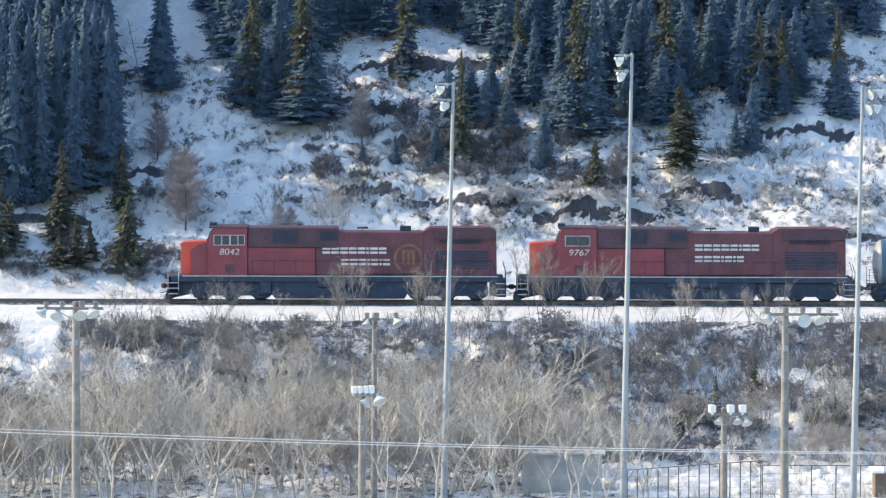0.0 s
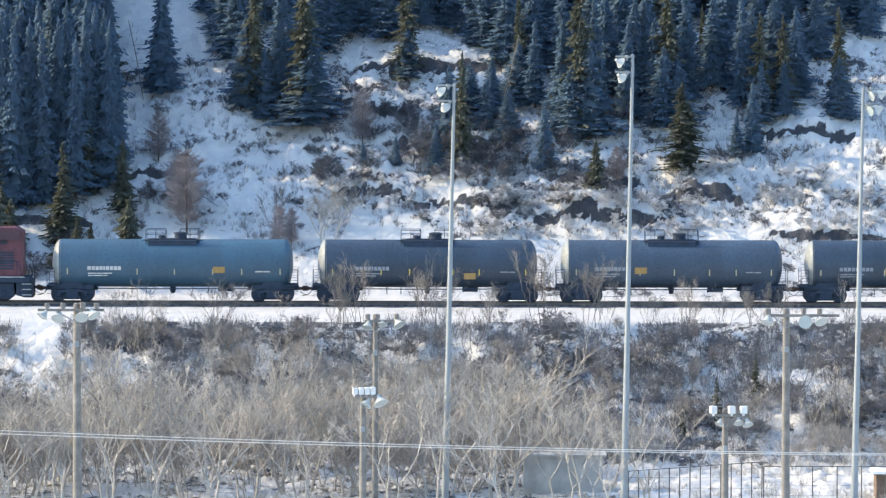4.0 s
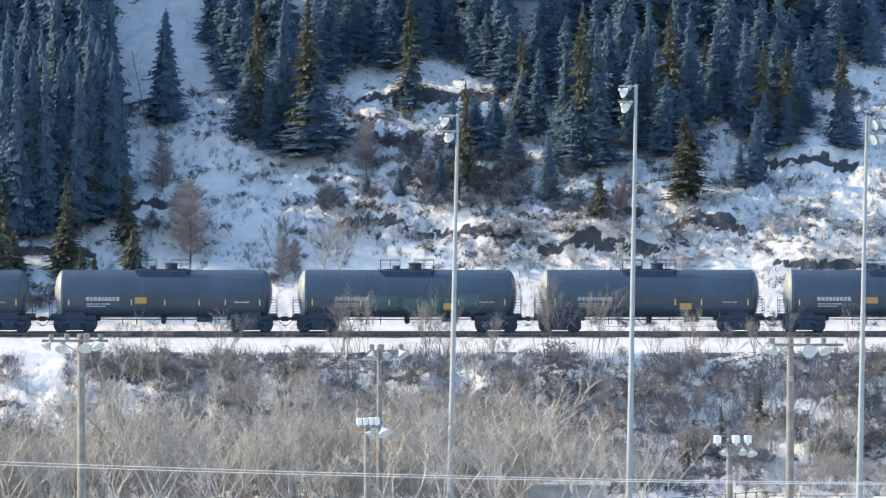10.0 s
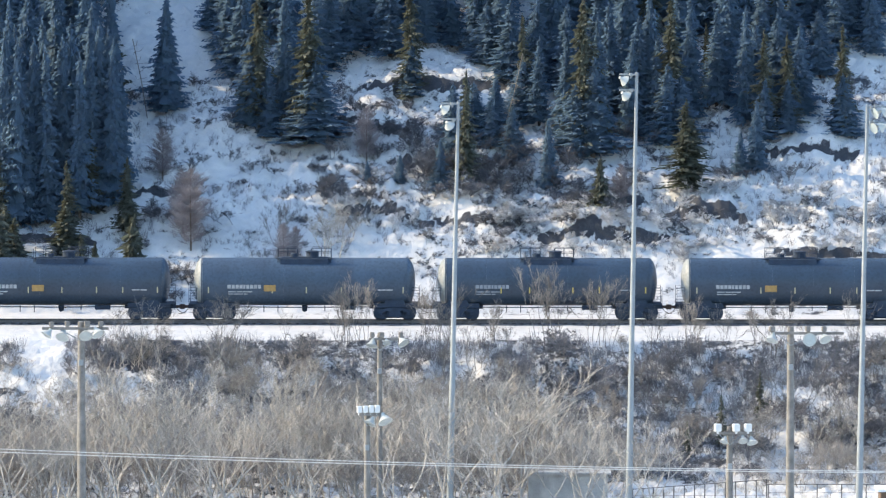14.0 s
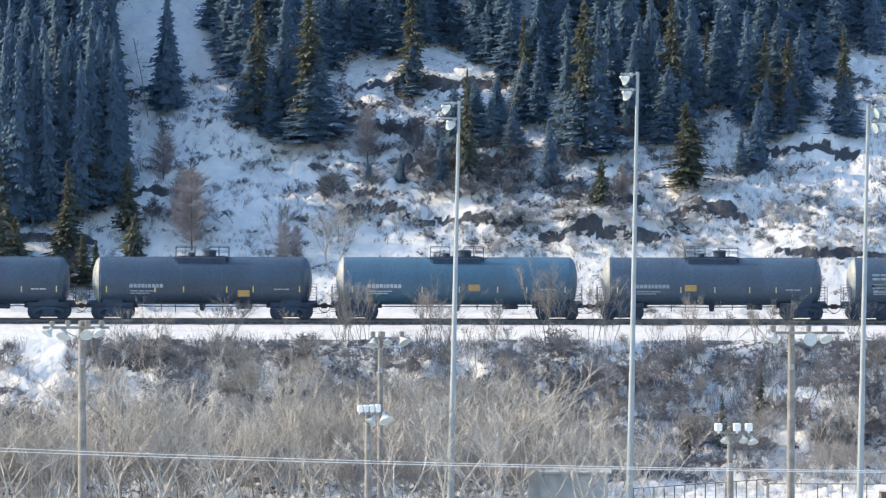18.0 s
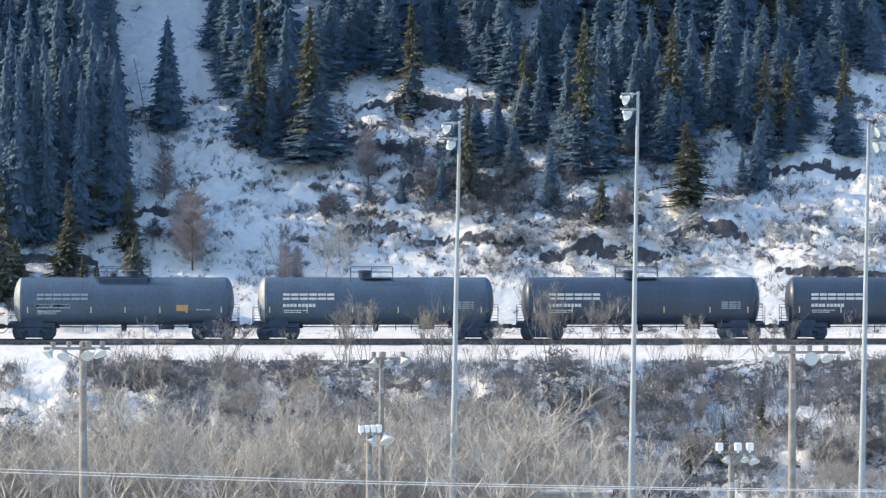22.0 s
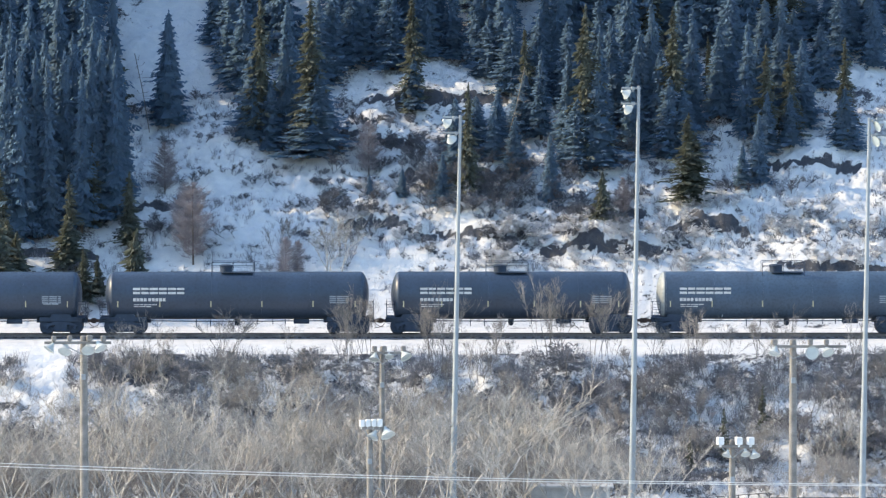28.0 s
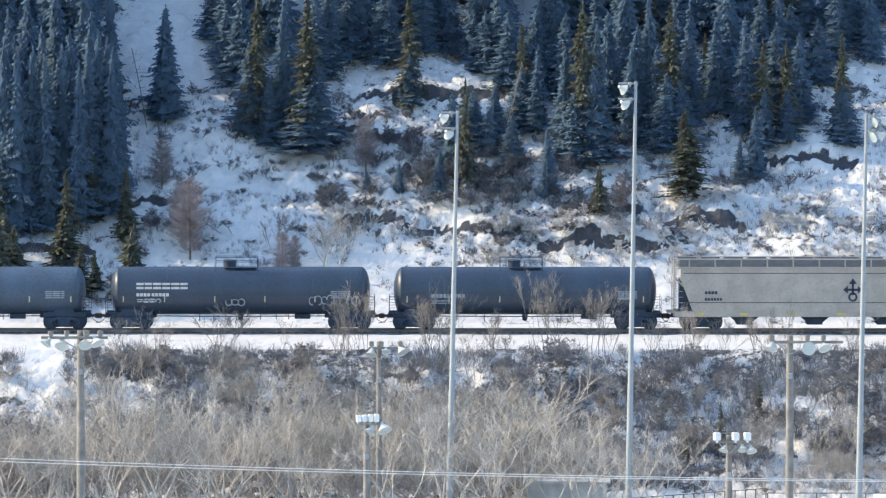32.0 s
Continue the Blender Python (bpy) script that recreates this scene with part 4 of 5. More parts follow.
def loco_truck(owner, x):
    hub = part("truck", Shape().box(-2.0, 2.0, -0.9, 0.9, 0.62, 0.95, 0.05), UNDER, owner)
    hub.matrix_basis = pose(x, 0, 0)
    for side in (-1.1, 1.1):
        s = Shape().prism([(-2.6, 0.5), (-2.55, 1.2), (2.55, 1.2), (2.6, 0.42), (2.35, 0.2), (1.45, 0.2), (1.25, 0.34), (0.55, 0.34), (0.4, 0.2), (-0.4, 0.2), (-0.55, 0.34), (-1.25, 0.34), (-1.45, 0.2), (-2.35, 0.2)], -0.09, 0.09)
        for ax in (-1.85, 0.0, 1.85):
            s.box(ax - 0.22, ax + 0.22, -0.16, 0.16, 0.34, 0.76, 0.05)
            for d in (-0.38, 0.38):
                s.rod((ax + d, 0, 0.5), (ax + d, 0, 0.92), 0.1, 0.1, 8)
        s.rod((-0.9, side * 0.05, 0.75), (-0.1, side * 0.05, 0.95), 0.07, 0.07, 8)
        part("side_frame", s, UNDER, hub).matrix_basis = pose(0, side, 0)
    for ax in (-1.85, 0.0, 1.85):
        part("wheelset", WHEELSET, None, hub).matrix_basis = pose(ax, 0, 0) @ Matrix.Diagonal((1.16, 1, 1.16, 1))


def locomotive(number, label, emblem, wide_windows):
    """A six-axle road locomotive that faces -x; origin at rail level amidships."""
    eng = thing("locomotive", label, "locomotive", "cars of the train")
    part("frame", Shape().box(-10.6, 10.6, -1.5, 1.5, 1.25, 1.6, 0.04), UNDER, eng)
    sill = Shape()
    for y in (-1.535, 1.50):
        sill.box(-9.9, 10.3, y, y + 0.035, 1.58, 1.65)
    part("sill_stripe", sill, DULL_PAINT, eng, "dirty white edge stripe")
    part("fuel_tank", Shape().prism([(-3.95, 0.16), (-4.15, 0.4), (-4.15, 1.3), (4.45, 1.3), (4.45, 0.4), (4.3, 0.16)], -1.35, 1.35), UNDER, eng)
    for x in (-6.75, 7.05):
        loco_truck(eng, x)
    # short nose, cab and hoods
    nose = [(-10.0, 1.66), (-10.02, 3.66), (-9.85, 3.74), (-8.35, 3.82), (-8.35, 1.66)]
    part("nose", Shape().prism(nose, -0.95, 0.95), RED_NOSE, eng, "orange-red nose, sunlight put into its colour")
    cheek = [(-9.35, 1.66), (-9.32, 3.3), (-8.9, 3.62), (-8.2, 3.8), (-8.2, 1.66)]
    part("nose_side", Shape().prism(cheek, -1.32, 1.32), RED, eng)
    cab = [(-8.25, 1.66), (-8.3, 3.78), (-8.02, 4.55), (-7.85, 4.72), (-5.75, 4.74), (-5.75, 1.66)]
    part("cab", Shape().prism(cab, -1.52, 1.52), RED, eng)
    brow = Shape().box(-8.2, -5.7, -1.56, 1.56, 4.66, 4.78, 0.03)
    part("cab_roof", brow, SOOT, eng)
    xs = ((-7.72, -6.98), (-6.92, -6.2)) if wide_windows else ((-7.85, -7.42), (-7.34, -6.9), (-6.8, -6.38), (-6.3, -5.95))
    for y, e in ((-1.52, -1), (1.52, 1)):
        for x0, x1 in xs:
            w = part("cab_window", Shape().box(x0, x1, y - 0.02, y + 0.02, 3.62, 4.2), WINDOW, eng)
            fr = Shape()
            for a, b, c, d in ((x0 - 0.05, x0, 3.57, 4.25), (x1, x1 + 0.05, 3.57, 4.25), (x0, x1, 3.57, 3.62), (x0, x1, 4.2, 4.25)):
                fr.box(a, b, y - 0.035, y + 0.035, c, d)
            part("window_frame", fr, FRAME, w)
    for y0, y1 in ((-1.3, -0.3), (0.3, 1.3)):
        pane = Shape().add([(-8.36, y0, 3.82), (-8.36, y1, 3.82), (-8.12, y1, 4.45), (-8.12, y0, 4.45), (-8.30, y0, 3.82), (-8.30, y1, 3.82), (-8.06, y1, 4.45), (-8.06, y0, 4.45)], [(0, 3, 2, 1), (4, 5, 6, 7), (0, 1, 5, 4), (1, 2, 6, 5), (2, 3, 7, 6), (3, 0, 4, 7)])
        part("windshield", pane, WINDOW, eng)
    part("lower_side", Shape().box(-5.75, -1.4, -1.32, 1.32, 1.66, 3.42, 0.03), RED, eng)
    part("equipment_hood", Shape().box(-5.75, 0.05, -1.42, 1.42, 3.42, 4.72, 0.06), SOOT, eng, "sooty dark red blower hood")
    part("engine_hood", Shape().box(-1.4, 5.6, -1.30, 1.30, 1.66, 4.44, 0.07), RED_DARK, eng)
    part("radiator_hood", Shape().prism([(5.55, 1.66), (5.55, 4.5), (5.9, 4.72), (9.7, 4.74), (10.15, 4.5), (10.2, 1.66)], -1.36, 1.36), RED_DARK, eng)
    wings = Shape().prism([(6.2, 4.0), (6.2, 4.6), (9.9, 4.62), (10.05, 4.4), (10.05, 4.0)], -1.53, 1.53)
    part("radiator_wing", wings, SOOT, eng)
    for x0, x1, z0, z1, yy in ((-4.1, -2.5, 3.75, 4.55, 1.43), (-1.1, 0.0, 3.9, 4.5, 1.43), (6.6, 9.2, 3.7, 3.98, 1.37), (6.3, 9.6, 2.1, 3.3, 1.37)):
        for e in (-1, 1):
            gr = Shape()
            nsl = 7
            for i in range(nsl):
                z = z0 + (z1 - z0) * i / nsl
                gr.box(x0, x1, min(e * yy, e * (yy + 0.02)), max(e * yy, e * (yy + 0.02)), z, z + (z1 - z0) / nsl * 0.6)
            part("grille", gr, UNDER, eng, "black louvred grille")
    for i in range(9):
        x = -1.2 + i * 0.76
        for e in (-1, 1):
            part("hood_door", Shape().box(x, x + 0.72, min(e * 1.30, e * 1.318), max(e * 1.30, e * 1.318), 1.75, 3.15, 0.006), RED_DARK, eng)
    for e in (-1, 1):
        part("access_grille", Shape().box(-7.15, -6.6, min(e * 1.52, e * 1.535), max(e * 1.52, e * 1.535), 1.8, 2.35), SOOT, eng, "small dark grille")
        part("battery_box", Shape().box(-4.9, -4.2, min(e * 1.2, e * 1.48), max(e * 1.2, e * 1.48), 0.5, 1.25, 0.03), UNDER, eng)
        part("air_reservoir", Shape().turned([(-1.6, 0.02), (-1.6, 0.2), (1.6, 0.2), (1.6, 0.02)], (0.4, e * 1.42, 1.08), "x", 12), UNDER, eng)
    part("exhaust_stack", Shape().box(4.0, 4.7, -0.35, 0.35, 4.4, 4.78, 0.03), UNDER, eng)
    part("horn", Shape().rod((1.6, 0, 4.4), (1.6, 0, 4.62), 0.03).rod((1.25, 0, 4.64), (1.95, 0, 4.66), 0.05, 0.07, 8), UNDER, eng)
    # walkway rails, steps, plough, couplers
    for e in (-1, 1):
        y = e * 1.5
        for i in range(12):
            part("stanchion", Shape().rod((-5.4 + i * 1.38, y, 1.62), (-5.4 + i * 1.38, y, 2.6), 0.018, 0.018, 5), UNDER, eng)
        part("handrail", Shape().rod((-5.45, y, 2.6), (9.85, y, 2.6), 0.018, 0.018, 5), UNDER, eng)
        for fx, d in ((-10.45, -1), (10.45, 1)):
            st = Shape()
            for z in (0.45, 0.8, 1.15):
                st.box(fx - 0.35, fx + 0.3, min(e * 1.05, e * 1.5), max(e * 1.05, e * 1.5), z, z + 0.04)
            for dx in (-0.37, 0.31):
                st.box(fx + dx - 0.02, fx + dx + 0.02, min(e * 1.05, e * 1.5), max(e * 1.05, e * 1.5), 0.42, 1.6)
            part("steps", st, UNDER, eng)
            edge = Shape()
            for z in (0.45, 0.8, 1.15):
                edge.box(fx - 0.33, fx + 0.28, min(e * 1.5, e * 1.515), max(e * 1.5, e * 1.515), z - 0.01, z + 0.05)
            part("step_edge", edge, DULL_PAINT, eng, "white-edged step treads")
            part("grab_rail", Shape().path([(fx - 0.36 * 1, e * 1.5, 0.7), (fx - 0.36, e * 1.5, 2.0), (fx - 0.36 + d * -0.25, e * 1.48, 2.62), (fx - 0.36 + d * -0.55, e * 1.45, 2.64)], 0.024, 6).path([(fx + 0.32, e * 1.5, 0.7), (fx + 0.32, e * 1.5, 1.9), (fx + 0.15, e * 1.48, 2.45)], 0.024, 6), FRAME if fx < 0 else UNDER, eng, "pale grab rail" if fx < 0 else "")
    part("plough", Shape().prism([(-11.0, 0.1), (-10.92, 0.55), (-10.75, 1.5), (-9.3, 1.5), (-9.3, 0.45), (-10.4, 0.2), (-10.6, 0.1)], -1.02, 1.02), UNDER, eng)
    part("plough_blade", Shape().prism([(-11.05, 0.1), (-10.98, 0.42), (-10.8, 0.48), (-10.6, 0.1)], -1.45, 1.45), UNDER, eng)
    part("rear_pilot", Shape().prism([(9.75, 0.45), (9.75, 1.4), (10.8, 1.4), (10.8, 0.3), (10.3, 0.3)], -1.4, 1.4), UNDER, eng)
    part("front_platform", Shape().box(-10.85, -9.9, -1.45, 1.45, 1.5, 1.62), UNDER, eng)
    for x, t in ((-10.6, 0), (10.6, 180)):
        c = part("coupler", COUPLER, None, eng)
        c.matrix_basis = pose(x, 0, 0.05, 0, 0, t)
    part("headlight", Shape().turned([(-0.06, 0.13), (0.0, 0.13), (0.0, 0.0)], (-10.03, 0.0, 3.35), "x", 12).box(-10.06, -10.0, -0.35, 0.35, 3.15, 3.55, 0.02), LAMP_WHITE, eng, "white headlight housing")
    part("number_board", Shape().box(-8.2, -7.75, -0.55, 0.55, 4.74, 4.98, 0.02), UNDER, eng)
    for e, turn in ((-1, 0), (1, 180)):
        tag = pose(0, 0, 0, 0, 0, turn)
        off = -7.55 if e < 0 else 6.1
        words(number, 0.58, WHITE_PAINT, "road_number", eng, tag @ pose(off, -1.526, 2.98) @ pose(0, 0, 0, 90) @ Matrix.Diagonal((1.12, 0.95, 1, 1)), "white slanted number")
        nm = Shape()
        letter_blocks(nm, 0, 0, (0.5, 0.5, 0.48, 0.5, 0.48, 0.16, 0.5, 0.48), 0.42, 0, 0.07)
        letter_blocks(nm, 1.2 if emblem else 0.0, -0.74, (0.48, 0.5, 0.46, 0.16, 0.44, 0.16, 0.44), 0.42, 0, 0.08)
        tagged(part("company_name", nm, WHITE_PAINT, eng, "worn white block lettering"), kind="stuff").matrix_basis = tag @ pose((-0.95 if e < 0 else -5.4) + (0.0 if emblem else 1.5 * -e), -1.328, 3.05 if emblem else 3.3)
        if emblem:
            em = Shape()
            for k in range(28):
                a0, a1 = 2 * math.pi * k / 28, 2 * math.pi * (k + 1) / 28
                em.add([(q * math.cos(a), yy, q * math.sin(a)) for yy in (-0.006, 0.0) for a in (a0, a1) for q in (0.78, 0.95)], [(0, 1, 3, 2), (4, 6, 7, 5), (0, 4, 5, 1), (2, 3, 7, 6)])
            em.box(-0.42, -0.2, -0.006, 0, -0.4, 0.4).box(-0.1, 0.1, -0.006, 0, -0.4, 0.4).box(0.2, 0.42, -0.006, 0, -0.4, 0.4).box(-0.42, 0.42, -0.006, 0, 0.4, 0.55)
            part("emblem", em, GOLD_FADED, eng, "faded ochre round emblem").matrix_basis = tag @ pose((4.55 if e < 0 else -4.55), -1.33, 2.75)
    return eng


def hopper_car():
    """A covered hopper: sloped end sheets, three bays below, trough hatches on the roof."""
    car = thing("hopper_car", "pale grey covered hopper car with three discharge bays", "hopper car", "cars of the train")
    h = 9.0
    side = [(-h + 0.35, 4.02), (h - 0.35, 4.02), (h - 0.35, 3.3), (h - 1.15, 1.15), (-h + 1.15, 1.15), (-h + 0.35, 3.3)]
    part("body", Shape().prism(side, -1.5, 1.5), HOPPER_GREY, car)
    # slope sheets take the underframe black so that their shade is in the colour
    for e in (-1, 1):
        part("slope_sheet", Shape().prism([(e * (h - 0.3), 1.2), (e * (h - 0.3), 3.3), (e * (h - 1.2), 1.2)][::e], -0.95, 0.95), UNDER, car, "end slope sheet, its shade put into dark paint")
    part("roof", Shape().add([(-h + 0.3, -1.25, 4.02), (h - 0.3, -1.25, 4.02), (h - 0.3, -0.6, 4.5), (-h + 0.3, -0.6, 4.5), (-h + 0.3, 0.6, 4.5), (h - 0.3, 0.6, 4.5), (h - 0.3, 1.25, 4.02), (-h + 0.3, 1.25, 4.02)], [(0, 1, 2, 3), (3, 2, 5, 4), (4, 5, 6, 7), (0, 3, 4, 7), (1, 6, 5, 2), (0, 7, 6, 1)]), HOPPER_SEAM, car, "dark grey roof")
    for y in (-1.53, 1.5):
        part("top_chord", Shape().box(-h + 0.2, h - 0.2, y - 0.03, y + 0.06, 3.92, 4.06), HOPPER_GREY, car)
        part("roof_walk", Shape().box(-h, h, y * 0.97 - 0.2, y * 0.97 + 0.2, 4.52, 4.58), HOPPER_GREY, car)
        part("side_sill", Shape().box(-h - 0.05, h + 0.05, y - 0.02, y + 0.05, 0.86, 1.2), HOPPER_GREY, car)
        for i in range(11):
            x = -h + 0.9 + 1.66 * i
            part("roof_bracket", Shape().box(x - 0.045, x + 0.045, y - 0.02, y + 0.05, 4.06, 4.52), HOPPER_GREY, car)
    for i in range(12):
        x = -h + 0.8 + i * (2 * h - 1.6) / 11
        part("roof_hatch", Shape().box(x - 0.6, x + 0.6, -0.5, 0.5, 4.5, 4.62, 0.02), HOPPER_SEAM, car)
    # bays under the pale body coloured black to stand for the shade there
    for x in (-4.55, -0.05, 4.45):
        part("discharge_bay", Shape().prism([(x - 1.0, 0.9), (x - 0.5, 0.48), (x - 0.5, 0.34), (x + 0.5, 0.34), (x + 0.5, 0.48), (x + 1.0, 0.9)], -1.1, 1.1), UNDER, car)
    for e in (-1, 1):
        solid_truck(car, e * 7.3)
        c = part("coupler", COUPLER, None, car)
        c.matrix_basis = pose(e * (h + 0.15), 0, 0, 0, 0, 0 if e < 0 else 180)
        part("centre_sill", Shape().box(min(e * 5.5, e * (h + 0.2)), max(e * 5.5, e * (h + 0.2)), -0.3, 0.3, 0.75, 1.1, 0.02), UNDER, car)
        g = Shape()
        for y in (-1.45, 1.45):
            for x in (h - 0.05, h + 0.1):
                g.rod((e * x, y, 0.9), (e * x, y, 4.55), 0.03, 0.03, 5)
            for z in np.arange(1.4, 4.2, 0.36):
                g.rod((e * (h - 0.5), y, z), (e * (h + 0.1), y, z), 0.016, 0.016, 5)
            g.rod((e * (h - 2.3), y, 1.4), (e * (h - 0.1), y, 3.2), 0.05, 0.05, 6)
        g.box(min(e * h, e * (h + 0.5)), max(e * h, e * (h + 0.5)), -1.4, 1.4, 1.1, 1.16)
        part("end_ladder", g, HOPPER_GREY, car)
    em = Shape()
    em.box(-0.07, 0.07, -0.008, 0, -0.3, 0.5).box(-0.36, 0.36, -0.008, 0, -0.02, 0.12)
    em.prism([(-0.26, 0.42), (0.26, 0.42), (0.0, 0.78)], -0.008, 0)
    for e in (-1, 1):
        em.prism([(e * 0.32, -0.2), (e * 0.62, 0.05), (e * 0.32, 0.3)][::e], -0.008, 0)
    for k in range(16):
        a0, a1 = 2 * math.pi * k / 16, 2 * math.pi * (k + 1) / 16
        em.add([(q * math.cos(a), yy, -0.42 + q * math.sin(a)) for yy in (-0.008, 0.0) for a in (a0, a1) for q in (0.17, 0.3)], [(0, 1, 3, 2), (4, 6, 7, 5), (0, 4, 5, 1), (2, 3, 7, 6)])
    part("emblem", em, UNDER, car, "dark four-part emblem").matrix_basis = pose(2.35, -1.53, 2.55)
    mk = Shape()
    bar_row(mk, -7.1, 2.32, (0.16, 0.16, 0.16, 0.16), 0.18, -1.525)
    bar_row(mk, -7.1, 1.9, (0.14, 0.14, 0.14, 0.14, 0.14, 0.14), 0.16, -1.525)
    part("number_marking", mk, UNDER, car)
    for z in (3.62, 1.75):
        part("side_seam", Shape().box(-h + 0.5, h - 0.5, -1.508, -1.5, z, z + 0.05), HOPPER_SEAM, car, "dark seam along the side")
    for x in (-7.4, -4.6, -1.5, 1.6, 4.7, 7.5):
        part("reflector", Shape().box(x - 0.28, x + 0.28, -1.565, -1.55, 0.96, 1.1), YELLOW, car)
    return car


# metres that the train has run by t seconds
def travelled(t):
    return 13.1082 * t + 0.013357 * t ** 2 - 0.00023558 * t ** 3


BLACK, GREYC, FRESH = "worn black tank car with yellow reflector strips", "weathered charcoal tank car with a roof walkway", "clean black tank car with pale company lettering"
strips_y = {"yellow": True, "mark": -4.6, "deck": 1.7, "placard": 2.7, "placard_z": 1.72}
strips_g = {"yellow": False, "mark": -4.9, "placard": -1.4, "ink": DULL_PAINT, "deck": 1.7, "strips": (-0.9, -0.3, 0.02, 0.35, 0.6, 0.93)}
long_n = {"yellow": False, "strips": (-0.93, -0.6, -0.2, 0.2, 0.6, 0.93), "panel": True, "deck": 1.0, "dome": -0.7, "slim": True, "pale_head": False}
# left and right end of each shell along the train, in metres from the first coupler's datum; paint; what it carries
CARS = (
    (56.17, 71.62, TANK_BLUE, "faded blue tank car with white number and orange panel", {**strips_g, "mark": -5.4, "placard": 3.0, "ink": WHITE_PAINT}),
    (73.18, 87.26, TANK_BLACK, BLACK, strips_y),
    (88.74, 102.96, TANK_GREY, GREYC, {**strips_g, "placard": -2.0, "ink": GREY_PAINT}),
    (104.37, 118.52, TANK_BLACK, BLACK, {**strips_g, "placard": -1.6, "ink": GREY_PAINT}),
    (120.04, 134.01, TANK_BLACK, BLACK, {**strips_y, "placard": 4.2}),
    (135.63, 149.57, TANK_BLACK, BLACK, strips_g),
    (151.19, 165.23, TANK_BLACK, "black tank car with teal repainted patches and yellow strips", {**strips_y, "teal": True}),
    (166.68, 180.76, TANK_BLACK, BLACK, {**strips_y, "placard": 2.3}),
    (182.31, 196.32, TANK_BLACK, BLACK, strips_g),
    (197.83, 212.02, TANK_GREY, GREYC, {**strips_g, "placard": -2.2}),
    (213.43, 227.51, TANK_BLACK, BLACK, {k: v for k, v in strips_y.items() if k != "placard"}),
    (229.03, 243.25, TANK_BLACK, BLACK, strips_g),
    (244.69, 258.77, TANK_BLACK, BLACK, strips_y),
    (260.32, 275.78, TANK_BLUE, "faded blue tank car with white number and orange panel", {**strips_g, "mark": -5.7, "placard": 1.1}),
    (277.33, 291.44, TANK_GREY, GREYC, {**strips_g, "ink": GREY_PAINT}),
    (293.03, 307.15, TANK_GREY, "weathered charcoal tank car with faded lettering and orange panel", {**strips_g, "name": -5.5, "bold": False, "placard": 3.8, "mark": -5.5, "ink": GREY_PAINT}),
    (308.66, 323.79, TANK_GREY, "weathered charcoal tank car with pale company lettering", {**long_n, "pale_head": True, "name": -5.9}),
    (325.56, 340.83, TANK_FRESH, FRESH, {**long_n, "name": -5.9}),
    (342.45, 359.1, TANK_FRESH, FRESH, {**long_n, "name": -6.7}),
    (360.58, 377.36, TANK_FRESH, "clean black tank car with no large lettering", {**long_n, "mark": -6.5, "ink": GREY_PAINT}),
    (378.84, 395.74, TANK_FRESH, FRESH, {**long_n, "name": -6.6}),
    (397.15, 412.53, TANK_FRESH, FRESH, {**long_n, "name": -5.8}),
    (414.15, 430.87, TANK_GREY, "weathered charcoal tank car with pale company lettering", {**long_n, "pale_head": True, "name": -6.9}),
    (432.49, 449.1, TANK_FRESH, "clean black tank car with pale lettering and scrawled tags", {**long_n, "name": -6.6, "tags": True}),
    (450.61, 467.44, TANK_FRESH, "clean black tank car with no large lettering", {**long_n, "mark": -6.0, "ink": GREY_PAINT}),
)
train = [(locomotive("8042", "sooty red diesel locomotive with white lettering and round emblem", True, False), 21.88),
         (locomotive("9767", "sooty red diesel locomotive with white lettering", False, True), 44.19)]
for a, b, paint, label, style in CARS:
    car = tank_car(b - a, paint, label, style)
    if style.get("teal"):
        for x0, x1, a0, a1 in ((-3.2, -0.6, -42, -2), (-0.3, 2.2, -45, -8), (2.6, 4.6, -30, 2)):
            part("repaint_patch", curved_patch(x0, x1, a0, a1, 1.537, 2.45), TANK_TEAL, car, "teal repainted patch")
    if style.get("tags"):
        tg = Shape()
        rt = random.Random(4)
        for x0, w, z0, hh in ((4.4, 3.2, 1.6, 0.6), (-0.9, 1.0, 1.55, 0.5), (-6.2, 1.0, 1.75, 0.3)):
            x = x0
            while x < x0 + w:
                cx, cz, rx, rz = x + 0.2, z0 + hh * rt.uniform(0.4, 0.6), rt.uniform(0.16, 0.26), hh * rt.uniform(0.36, 0.52)
                s0, turn = rt.uniform(0, 6.28), rt.uniform(4.0, 6.2)
                tg.path([(cx + rx * math.cos(s0 + turn * q / 9), -1.525, cz + rz * math.sin(s0 + turn * q / 9)) for q in range(10)], 0.04, 4)
                x += 0.4
        tagged(part("scrawl", tg, GREY_PAINT, car, "pale scrawled paint"), kind="stuff")
    train.append((car, (a + b) / 2))
train.append((hopper_car(), 477.6))


# ---- bare trees and brush ----
def twiggy(name, label, category, group, seed, height, spread, stems, mat, stem_mat, **kw):
    t = thing(name, label, category, group)
    for shape in twig_shape(seed, height, spread, stems, **kw):
        part("stem", shape.mesh("stem", stem_mat, mat), None, t)
    return t


tall_brush = [plant("bare_bush", "tall leafless grey-brown willow bush in the snow", "bush", "brush below the railway", *[("stem", w.mesh("stem", WILLOW if i % 3 else PALE_WILLOW, WILLOW)) for w in willow_shapes(100 + i, 5.0, 4.2, 4, 0.035, 5, 0.0085, 0.45, 0.95)]) for i in range(8)]
bank_brush = [twiggy("bare_bush", "low leafless purple-brown bush on the bank", "bush", "brush on the bank", 120 + i, 1.7, 1.8, 6, TWIG_RED, SAPLING if i % 2 else TWIG_RED, depth=3, thick=0.016, kids=5, wild=0.8, fine=0.0075, splay=0.8) for i in range(5)]
